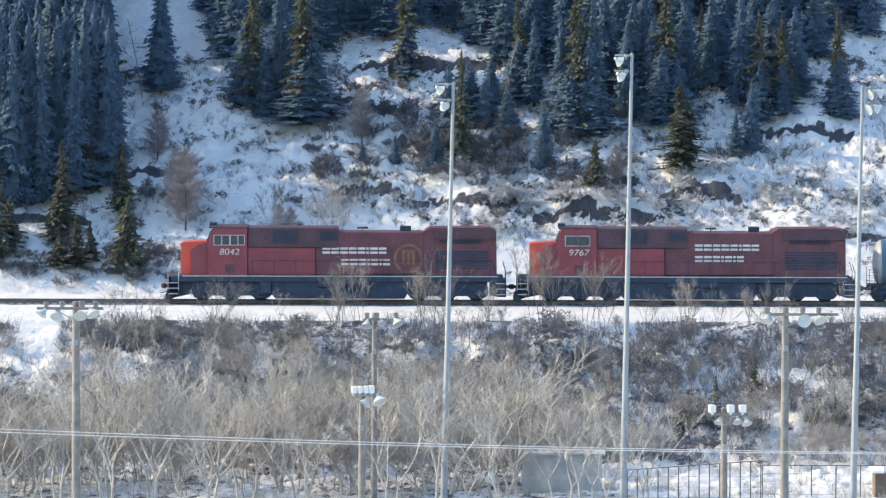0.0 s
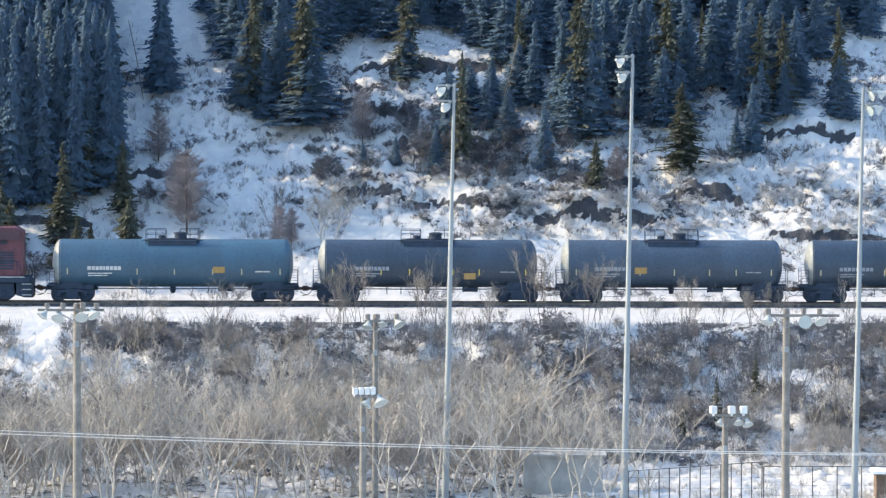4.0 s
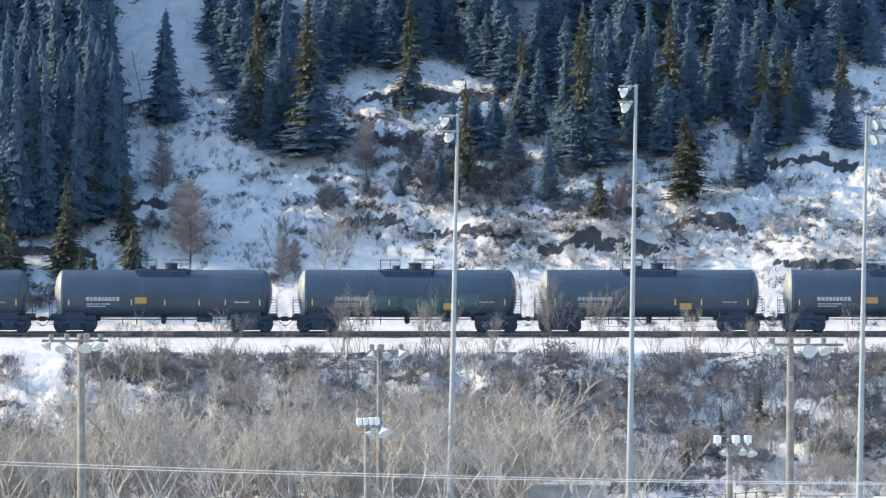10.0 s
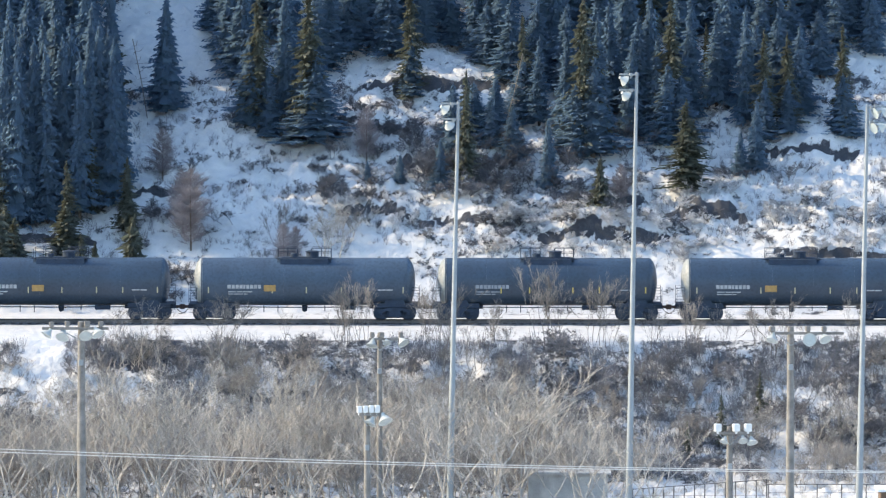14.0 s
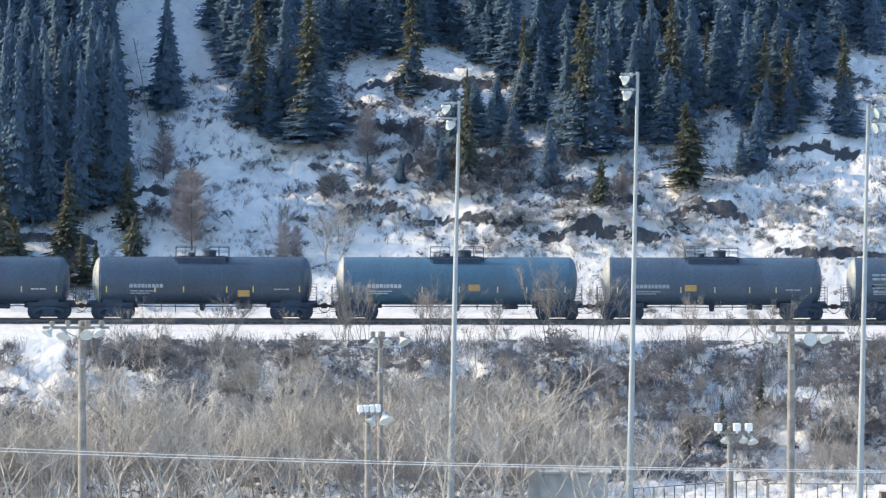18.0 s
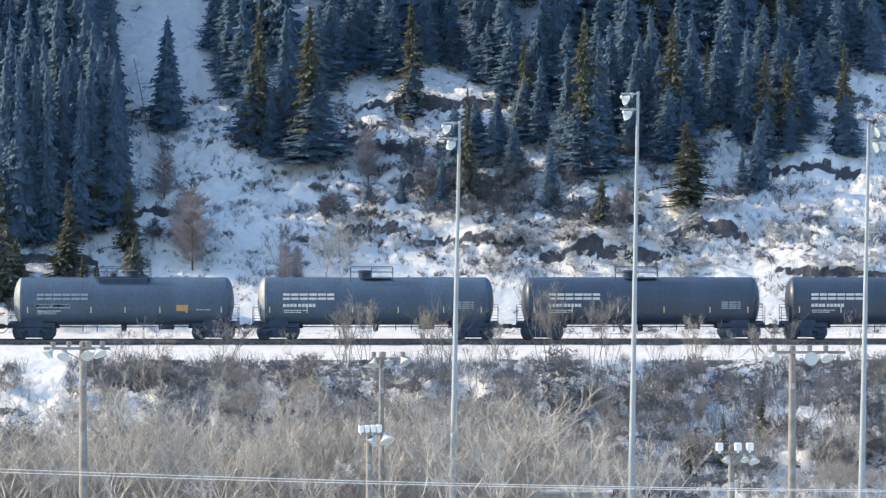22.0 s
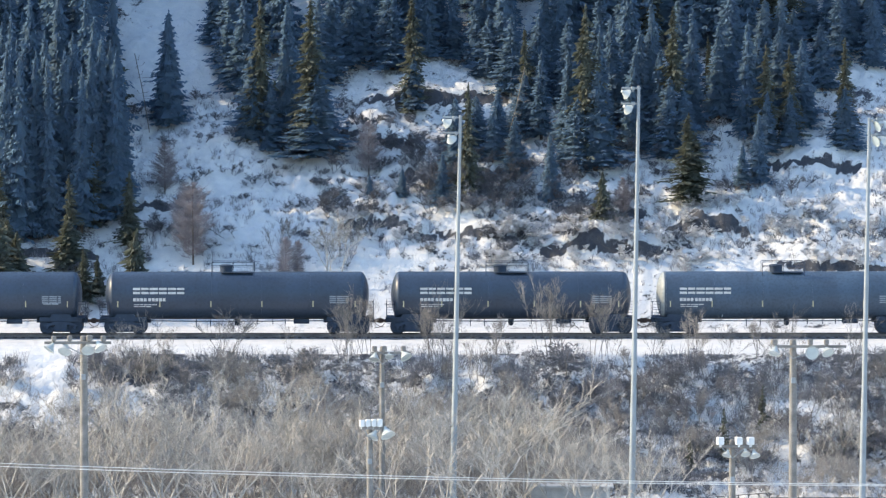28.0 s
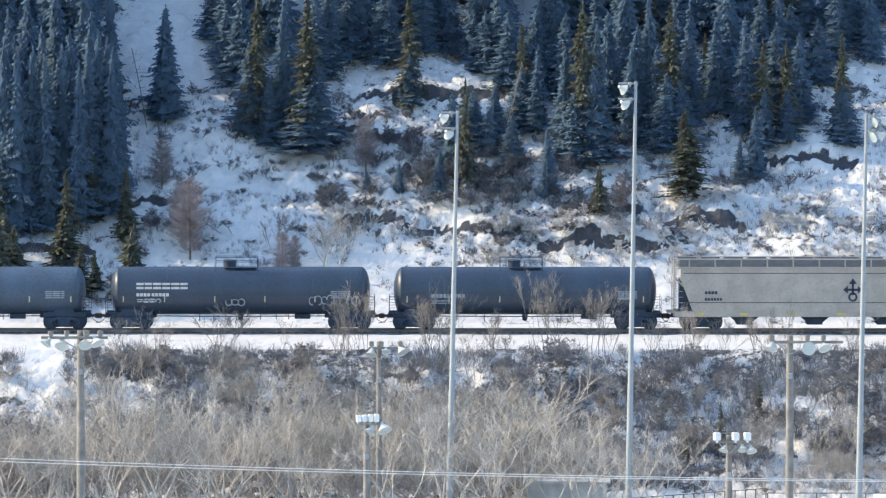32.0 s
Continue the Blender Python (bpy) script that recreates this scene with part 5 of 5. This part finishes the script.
frost_brush = [twiggy("frosted_bush", "rime-covered leafless bush on the snowy slope", "bush", "frosted brush", 140 + i, 1.2, 2.0, 6, TWIG_FROST, TWIG_FROST, depth=3, thick=0.022, kids=5, wild=1.6, fine=0.015) for i in range(3)]
hill_shrubs = [twiggy("shrub", "low dark leafless shrub in the snow of the slope", "shrub", "shrubs on the slope", 200 + i, 1.5, 1.8, 6, TWIG_DARK, TWIG_DARK, depth=2, thick=0.018, kids=7, wild=1.3, fine=0.011) for i in range(4)]
saplings = [twiggy("sapling", "slender leafless birch sapling", "tree", "saplings", 160 + i, 3.4, 1.5, 5, SAPLING, SAPLING, depth=2, thick=0.02, kids=6, wild=0.4, fine=0.0085, splay=0.5) for i in range(3)]
aspens = [plant("young_aspen", "leafless young aspen with pale forking limbs", "tree", "young aspens", *[("stem", w.mesh("stem", PALE_BARK, PALE_WILLOW)) for w in willow_shapes(170 + i, 6.5, 3.2, 1 + i % 2, 0.085, 5, 0.0095, 0.4, 0.8)]) for i in range(8)]
whips = [plant("sapling", "slender leafless grey-brown sapling", "tree", "saplings", *[("stem", w.mesh("stem", SAPLING, SAPLING)) for w in willow_shapes(400 + i, 4.0, 1.3, 2 + i % 3, 0.024, 4, 0.0065, 0.12, 0.45)]) for i in range(6)]
larch = [plant("bare_tree", "leafless purple-grey tree with dense fine twigs", "tree", "bare trees", *zip(("trunk", "crown"), bare_crown(180 + i, 5.6, 1.25))) for i in range(2)]

small_lit = plant("spruce", "small olive spruce among brush on the bank", "tree", "spruces", *zip(("trunk", "crown"), spruce_mesh(61, NEEDLES, 4, 0.75, 0.45, 0.4, 0.4)))

rnd = random.Random(9)
# thicket on the valley floor, up the bank's foot and thinning out towards the open snow
for i in range(100):
    y = rnd.uniform(-44, -20)
    x = rnd.uniform(-31, 9.5)
    put(tall_brush[i % 8], x, y, rnd.uniform(0.75, 1.2) * (0.66 if x < -22.5 and y > -34 else 1.0 if x < 2 else 0.75), wide=rnd.uniform(0.9, 1.25))
for i in range(30):
    y = rnd.uniform(-21, -12.5)
    x = rnd.uniform(-23 if y > -17 else -30, 4.5)
    put(tall_brush[i % 8], x, y, rnd.uniform(0.42, 0.62) + 0.045 * (-13 - y), wide=rnd.uniform(1.0, 1.3))
for i in range(26):
    put(tall_brush[i % 8], rnd.uniform(10, 30), rnd.uniform(-27, -18), rnd.uniform(0.35, 0.62), wide=1.1)
for i in range(38):
    x = -30 + 1.12 * i + rnd.uniform(-0.8, 0.8)
    put(aspens[i % 8], x, rnd.uniform(-56, -40), rnd.uniform(1.0, 1.45) * (1.0 if x < 6 else 0.72), wide=rnd.uniform(0.9, 1.15))
for x, y, h in ((27.5, -20, 3.8), (25.6, -21, 4.0), (22.9, -22, 3.4), (2.6, -24, 6.5), (4.6, -22, 5.5), (-3.2, -22, 5.6)):
    put(aspens[int(h * 10) % 8], x, y, h / 6.5)
for i in range(105):
    x, y = rnd.uniform(-30, 30), -9.6 - 12.5 * rnd.random()
    if x < -23.5 and y > -18 and rnd.random() < 0.85:
        continue
    put(bank_brush[i % 5], x, y, rnd.uniform(0.55, 1.3) * (0.5 if y > -11 else 1.0), wide=rnd.uniform(1.0, 1.5))
for i in range(48):
    put(bank_brush[i % 5], rnd.uniform(3, 30), rnd.uniform(-20, -11), rnd.uniform(0.6, 1.2), wide=rnd.uniform(1.1, 1.6))
for i in range(14):
    put(bank_brush[i % 5], rnd.uniform(-22.5, -7.5), rnd.uniform(-12, -10.2), rnd.uniform(0.45, 0.8), wide=rnd.uniform(1.1, 1.6))
for x, y, h in ((17.0, -19.6, 3.0), (19.5, -17.0, 3.0), (14.9, -20.2, 2.1), (24.3, -18.9, 2.0)):
    put(small_lit, x, y, h / 4)
# saplings along the rim of the bank
for x, h in ((-6.0, 1.0), (-5.3, 0.8), (-4.7, 0.95), (-6.6, 0.7), (-1.0, 1.0), (-0.2, 1.1), (0.5, 0.9), (-0.6, 0.75), (6.6, 1.25), (7.2, 1.0), (9.2, 0.95), (9.8, 1.05), (10.3, 0.8), (-14.2, 0.6), (-17.6, 0.55), (13.1, 0.7), (15.6, 0.6), (19.5, 0.7), (22.0, 0.6), (25.4, 0.8), (-20.3, 0.6), (-10.0, 0.6), (3.2, 0.7)):
    put(whips[int(h * 20) % 6], x, -8.8 - 1.6 * rnd.random(), h * 1.05)
for i in range(26):
    x = rnd.uniform(2, 30) if i % 4 else rnd.uniform(-28, 4)
    put(whips[i % 6], x, rnd.uniform(-21, -10), rnd.uniform(0.5, 1.15), wide=rnd.uniform(0.9, 1.5))
for i in range(10):
    put(whips[i % 6], rnd.uniform(-30, 10), rnd.uniform(-54, -24), rnd.uniform(1.0, 1.7), wide=rnd.uniform(0.8, 1.2))
# low growth on the slope behind the track
for i in range(120):
    x, y = (rnd.uniform(3, 30), rnd.uniform(15.5, 22.5)) if i % 4 else (rnd.uniform(-6, 6), rnd.uniform(17, 25))
    put(frost_brush[i % 3], x, y, rnd.uniform(0.45, 0.95), wide=rnd.uniform(1.0, 1.5))
for i in range(160):
    x, y = (rnd.uniform(-9, 15), rnd.uniform(18, 31)) if i % 3 else (rnd.uniform(-29, 29), rnd.uniform(14, 33))
    put(hill_shrubs[i % 4], x, y, rnd.uniform(0.4, 1.0), wide=rnd.uniform(1.0, 1.4))
for x, y, h in ((3.4, 24.6, 1.9), (5.0, 24.0, 1.6), (4.2, 22.8, 1.5), (6.2, 23.4, 1.9), (7.9, 23.8, 1.5), (1.8, 25.4, 1.7), (6.9, 25.4, 1.7), (2.6, 23.0, 1.5)):
    put(hill_shrubs[int(h * 10) % 4], x, y, h / 1.5, wide=1.1)
for i in range(14):
    put(hill_shrubs[i % 4], rnd.uniform(-1.2, 3.6), rnd.uniform(21.2, 25.5), rnd.uniform(0.8, 1.3), wide=1.2)
for i in range(46):
    put(hill_shrubs[i % 4], rnd.uniform(-31, -15.5), rnd.uniform(10.8, 14.5), rnd.uniform(0.4, 0.85), wide=rnd.uniform(1.1, 1.5))
# x, y and half width of the rounder shrubs in the open snow
LONE_SHRUBS = (
    (-19.2, 28.8, 0.7), (-16.7, 28.6, 0.85), (-14.7, 28.6, 0.78), (-17, 30.8, 0.47), (-17.2, 33.1, 0.7), (-10.9, 24.5, 0.61), (-8.6, 23.9, 0.84), (-12.1, 25.1, 0.46),
    (-7.4, 22.7, 0.76), (-6.3, 21.8, 0.53), (-11.3, 26.6, 0.54), (-10, 19.4, 0.61), (-19.3, 19.4, 0.76), (-18.6, 24.5, 0.54), (-13.5, 23, 0.54), (-17.2, 24.5, 0.84),
    (-15.3, 17.9, 0.45), (-4.7, 19.4, 0.68), (-3.2, 20.9, 0.61), (2.9, 22.7, 0.84), (4.4, 20.9, 0.76), (8.6, 22.1, 0.69), (9.7, 20.9, 0.99), (11.3, 21.5, 0.84),
    (13.2, 22.7, 0.69), (-5.6, 29.6, 0.7), (-4, 30.3, 0.62), (-2.5, 28.4, 0.85), (-7.1, 27.2, 0.62), (-5.6, 28.1, 0.77), (-8.7, 27.2, 0.7), (-1.3, 26.9, 0.77),
    (-3.2, 25.1, 0.54),
)
for i, (x, y, r) in enumerate(LONE_SHRUBS):
    put(hill_shrubs[i % 4], x, y, r * 0.85, wide=1.35)
for i in range(60):
    put(hill_shrubs[i % 4], rnd.uniform(-20, 29), rnd.uniform(14, 32), rnd.uniform(0.2, 0.42), wide=rnd.uniform(1.2, 1.8))
for x, y, h in ((-16.8, 16.1, 5.7), (-19.0, 23.3, 3.6), (12.0, 20.9, 2.8), (-5.2, 25.7, 3.9), (-17.4, 18.0, 4.6)):
    put(larch[int(h * 10) % 2], x, y, h / 5.6, wide=1.05)
put(aspens[3], -7.2, 14.4, 0.72)
put(aspens[5], -7.9, 15.0, 0.5)
put(olive, -23.0, 13.4, 0.6, wide=1.15)
for x, y, h in ((-10.6, 14.4, 3.3), (-9.8, 14.8, 2.7)):
    put(larch[int(h * 10) % 2], x, y, h / 5.6, wide=0.9)
for x, y, h in ((-7.0, 16.9, 3.3), (-10.9, 16.9, 2.9), (-1.1, 16.8, 1.3), (-6.2, 17.5, 2.2)):
    put(saplings[int(h * 10) % 3], x, y, h / 3.4)


def dead_snag(x, y, height, lean, turn, seed):
    """A weathered dead trunk with a few broken limbs."""
    r = random.Random(seed)
    snag = thing("dead_tree", "bare grey leaning dead tree on the slope", "tree", "dead trees")
    part("trunk", Shape().path([(0, 0, -0.4), (0.05, 0, height * 0.5), (-0.04, 0.02, height)], 0.032, 6), OLD_WOOD, snag)
    for i in range(14):
        z = height * r.uniform(0.35, 0.95)
        a = r.uniform(0, 6.28)
        ln = r.uniform(0.4, 1.1)
        part("limb", Shape().path([(0, 0, z), (math.cos(a) * ln * 0.6, math.sin(a) * ln * 0.6, z - 0.05), (math.cos(a) * ln, math.sin(a) * ln, z + r.uniform(-0.25, 0.3))], 0.014, 4), OLD_WOOD, snag)
    snag.matrix_basis = pose(x, y, ground_z(x, y), 0, lean, turn)


for i, (x, y, h, lean) in enumerate(((4.2, 29.2, 5.4, 14), (-20.4, 30.6, 5.5, -10), (-15.9, 35.5, 3.5, 20))):
    dead_snag(x, y, h, lean, 0, 300 + i)


def undergrowth(name, label, mat, seed, count, area, tall, keep):
    """Dry stalks and twig ends that stick out of the snow: far too many to count."""
    r = random.Random(seed)
    s = Shape()
    made = 0
    while made < count:
        x, y = r.uniform(area[0], area[1]), r.uniform(area[2], area[3])
        if x < -23.5 and -18 < y < -9 and noise.noise(Vector((x * 0.5, y * 0.5, 3))) < 0.3:
            continue
        if noise.noise(Vector((x * 0.35, y * 0.35, seed))) < keep + r.uniform(-0.25, 0.25):
            continue
        made += 1
        z = ground_z(x, y) - 0.08
        size = r.uniform(*tall)
        for k in range(9):
            a, lean = r.uniform(0, 6.28), r.uniform(0.1, 0.75)
            h = size * r.uniform(0.5, 1.0)
            bx, by = x + r.uniform(-0.25, 0.25) * size, y + r.uniform(-0.25, 0.25) * size
            tx, ty = bx + math.cos(a) * lean * h, by + math.sin(a) * lean * h
            w = 0.0085
            s.add([(bx - w, by, z), (bx + w, by, z), (tx + w * 0.4, ty, z + h), (tx - w * 0.4, ty, z + h)], [(0, 1, 2, 3)])
            f = r.uniform(0.4, 0.7)
            mx, my, mz = bx + (tx - bx) * f, by + (ty - by) * f, z + h * f
            b = r.uniform(0, 6.28)
            s.add([(mx - w * 0.7, my, mz), (mx + w * 0.7, my, mz), (mx + math.cos(b) * h * 0.35, my + math.sin(b) * h * 0.35, mz + h * 0.28)], [(0, 1, 2)])
    return tagged(new(name, s.mesh(name, mat)), label, "undergrowth", kind="stuff")


undergrowth("undergrowth", "dry purple-brown stalks and twigs covering the bank", TWIG_RED, 21, 4600, (-31, 31, -23, -9.2), (0.4, 1.2), -0.1)
undergrowth("undergrowth", "dry grey stalks poking through snow on the hillside", TWIG_RED, 22, 3000, (-31, 31, 13, 34), (0.25, 0.7), 0.03)
undergrowth("undergrowth", "pale dead grass and twigs on the valley floor", TWIG, 23, 1500, (-31, 30, -52, -23), (0.3, 0.9), 0.0)


# ---- floodlight masts ----
def floodlight(owner, x, y, z, r, turn, tilt, name="floodlight"):
    """A bell-shaped reflector with its glass and a neck; it opens along its own +y."""
    s = Shape().turned([(-0.95 * r, 0.02 * r), (-0.95 * r, 0.26 * r), (-0.6 * r, 0.3 * r), (-0.45 * r, 0.42 * r), (0.3 * r, 0.96 * r), (0.36 * r, 1.02 * r), (0.36 * r, 0.94 * r), (0.28 * r, 0.9 * r)], (0, 0, 0), "y", 16)
    ob = part(name, s, LAMP_WHITE, owner, smooth=True)
    ob.matrix_basis = pose(x, y, z, tilt, 0, turn)
    part("lens", Shape().turned([(0.26 * r, 0.9 * r), (0.32 * r, 0.6 * r), (0.34 * r, 0.02 * r)], (0, 0, 0), "y", 16), LAMP_GLASS, ob, smooth=True)
    return ob


def ballast_box(owner, x, y, z, w, h, mat):
    s = Shape().box(-w / 2, w / 2, -w / 2, w / 2, 0, h, 0.03).box(-w * 0.2, w * 0.2, -w * 0.2, w * 0.2, -0.12, 0.02)
    ob = part("ballast_box", s, mat, owner)
    ob.matrix_basis = pose(x, y, z, 0, 0, 12)
    return ob


def steel_mast(x, y, top, lean, lamps):
    base_z = ground_z(x, y)
    h = top - base_z
    mast = thing("light_mast", "tall galvanised steel floodlight mast beside the sports field", "light mast", "steel light masts")
    mast.matrix_basis = pose(x, y, base_z - 0.05, 0, lean, 0)
    part("foundation", Shape().turned([(-0.4, 0.45), (0.2, 0.45), (0.22, 0.40), (0.22, 0.0)], (0, 0, 0), "z", 16), CONCRETE, mast)
    part("base_flange", Shape().turned([(0.2, 0.32), (0.25, 0.32), (0.25, 0.0)], (0, 0, 0), "z", 12), STEEL_POLE, mast)
    part("pole", Shape().turned([(0.2, 0.20), (h * 0.35, 0.16), (h * 0.351, 0.15), (h * 0.7, 0.12), (h * 0.701, 0.11), (h, 0.085), (h + 0.02, 0.0)], (0, 0, 0), "z", 14), STEEL_POLE, mast, smooth=True)
    e = 1 if sum(l[0] for l in lamps) > 0 else -1
    for z in (h - 0.12, h - 0.98):
        part("crossarm", Shape().box(min(-0.1 * e, 0.95 * e), max(-0.1 * e, 0.95 * e), -0.06, 0.06, z - 0.05, z + 0.05, 0.01), STEEL_POLE, mast)
    for lx, lz, turn, tilt in lamps:
        floodlight(mast, lx, -0.16, h + lz, 0.31, turn, tilt)
        ballast_box(mast, lx * 0.45, -0.05, h + lz + 0.2, 0.2, 0.18, STEEL_POLE)
    return mast


steel_mast(0.36, -52, 15.38, 1.15, ((-0.75, -0.42, -60, -30), (-0.5, -1.3, -35, -35)))
steel_mast(10.28, -55, 17.08, 0.9, ((-0.72, -0.42, -62, -28), (-0.62, -1.26, -50, -30)))
steel_mast(23.1, -54, 15.3, 0.95, ((0.5, -0.45, 120, -20), (1.0, -0.38, 70, -25), (0.42, -1.28, 130, -20), (0.85, -1.22, 70, -25)))


def wood_mast(x, y, top, half, lamps, boxes, r=0.16, label="weathered wooden pole with a crossarm of old floodlights", side=0.0):
    base_z = ground_z(x, y)
    h = top - base_z
    mast = thing("light_pole", label, "light pole", "wooden light poles")
    mast.matrix_basis = pose(x, y, base_z - 0.05)
    part("pole", Shape().turned([(-0.5, r * 1.25), (h * 0.5, r * 1.1), (h - 0.02, r * 0.9), (h, r * 0.7), (h, 0.0)], (0, 0, 0), "z", 12), OLD_WOOD, mast, smooth=True)
    part("crossarm", Shape().box(-half + side, half + side, -r - 0.12, -r, h - 0.42, h - 0.28, 0.01), OLD_WOOD, mast)
    for e in (-1, 1):
        part("brace", Shape().rod((e * half * 0.55 + side * 0.4, -r - 0.06, h - 0.42), (0, -r - 0.02, h - 1.0), 0.03, 0.03, 5), STEEL_POLE, mast)
    part("junction_box", Shape().box(-0.12, 0.12, -r - 0.2, -r + 0.02, h - 2.3, h - 2.0, 0.02), STEEL_POLE, mast)
    for lx, lz, rr, turn, tilt in lamps:
        floodlight(mast, lx, -r - 0.2, h + lz, rr, turn, tilt)
    for bx, w, bh, white in boxes:
        ballast_box(mast, bx, -r - 0.06, h - 0.26, w, bh, BOX_WHITE if white else OLD_WOOD)
    return mast


wood_mast(-19.02, -72, 4.35, 1.75, ((-1.75, -0.62, 0.33, 120, -50), (-0.95, -0.72, 0.36, 165, -48), (0.25, -0.66, 0.36, 185, -42), (0.88, -0.56, 0.36, 225, -50)), ((-1.55, 0.24, 0.26, False), (-0.72, 0.24, 0.28, False), (0.32, 0.3, 0.3, False), (1.05, 0.26, 0.28, False)), 0.2, side=-0.3)
wood_mast(18.4, -70, 4.0, 1.9, ((-1.0, -0.62, 0.35, 150, -62), (0.98, -0.66, 0.36, 180, -8), (1.8, -0.6, 0.34, 205, -45)), ((-1.0, 0.3, 0.28, False), (0.9, 0.24, 0.3, False), (1.75, 0.24, 0.28, False)), 0.19, side=0.9)
wood_mast(-3.55, -50, 2.35, 1.1, ((-0.42, -0.62, 0.33, 160, -62), (0.4, -0.5, 0.24, 190, -50), (1.3, -0.5, 0.36, 225, -48)), ((-0.42, 0.24, 0.3, False), (0.1, 0.3, 0.3, False), (1.2, 0.24, 0.3, False)), 0.14, side=0.5)
wood_mast(-4.1, -62, -0.95, 0.75, ((0.2, -0.75, 0.34, 130, -55), (0.95, -0.62, 0.42, 215, -55)), ((-0.42, 0.27, 0.36, True), (-0.1, 0.27, 0.38, True), (0.22, 0.27, 0.4, True), (0.54, 0.27, 0.42, True)), 0.16, side=0.3)
wood_mast(15.56, -62, -1.95, 1.15, ((-0.3, -0.75, 0.26, 150, -60), (0.72, -0.7, 0.28, 190, -55), (1.2, -0.78, 0.3, 200, -58)), ((-0.66, 0.36, 0.42, True), (0.34, 0.36, 0.42, True), (0.98, 0.36, 0.42, True)), 0.17, side=0.15)


# ---- fence, dugout and shed on the field ----
def fence_run(x0, x1, y, top, step, label, rise=0.0):
    fence = thing("fence", label, "fence")
    n = int((x1 - x0) / step)
    z0 = -8.72
    for i in range(n + 1):
        x = x0 + (x1 - x0) * i / n
        post = Shape().rod((0, 0, 0), (0, 0, top + rise * i / n - z0 + random.uniform(-0.03, 0.03)), 0.035, 0.03, 6)
        part("post", post, FENCE, fence).matrix_basis = pose(x, y, z0)
    for z in np.arange(z0 + 0.3, top - 0.1, 0.6):
        part("wire", Shape().rod((x0, y, z), (x1, y, z), 0.009, 0.009, 4), FENCE, fence)
    part("top_rail", Shape().rod((x0, y, top), (x1, y, top + rise), 0.024, 0.024, 5), FENCE, fence)
    return fence


fence_run(10.8, 18.4, -46, -6.86, 0.55, "dark steel fence with close upright posts on the snowy field", 0.55)
fence_run(18.6, 27.0, -44, -6.75, 1.3, "dark wire fence with spaced posts on the snowy field")


def small_shed(name, label, x, y, w, d, h, mat, roof):
    z = -8.75
    shed = thing(name, label, "shed")
    shed.matrix_basis = pose(x, y, z)
    walls = Shape().box(-w / 2, w / 2, -d / 2, d / 2, 0, h, 0.02)
    part("wall", walls, mat, shed)
    part("roof", Shape().prism([(-w / 2 - 0.2, h), (w / 2 + 0.2, h), (w / 2 + 0.2, h + 0.1), (-w / 2 - 0.2, h + 0.16)], -d / 2 - 0.25, d / 2 + 0.25), roof, shed, "snow-covered roof" if roof is SNOW else "weathered flat roof")
    for i in range(int(w / 0.6)):
        part("board", Shape().box(-w / 2 + 0.6 * i + 0.02, -w / 2 + 0.6 * i + 0.56, -d / 2 - 0.03, -d / 2, 0.05, h - 0.05), mat, shed)


small_shed("dugout", "low grey boarded dugout behind the brush", 7.2, -40, 4.6, 2.2, 2.3, SHED_GREY, SHED_GREY)
small_shed("shed", "small brown boarded shed by the fence", 26.4, -42, 2.6, 2.2, 1.5, SHED, SNOW)


# ---- overhead line in the foreground ----
def power_line():
    line = thing("power_line", "two slack overhead wires strung across the valley", "power line")
    for k, dz in enumerate((0.0, 0.11)):
        pts = []
        for i in range(41):
            x = -40 + 2 * i
            pts.append((x, -250 + 0.2 * k, 12.06 - 0.0225 * x + 0.00072 * x * x + dz * (0.35 - x / 60)))
        part("wire", Shape().path(pts, 0.010, 5), CABLE, line)
    for x in (-40, 40):
        z = 12.06 - 0.0225 * x + 0.00072 * x * x
        g = ground_z(x, -250)
        part("pole", Shape().rod((x, -249.8, g - 0.6), (x, -249.8, z + 0.6), 0.17, 0.12, 10), OLD_WOOD, line)


power_line()


# ---- what moves ----
def motions():
    for car, place in train:
        walk(car, [(t, pose(place - 28.303 - travelled(t), 0, RAIL_Z)) for t in range(0, 33)])


motions()
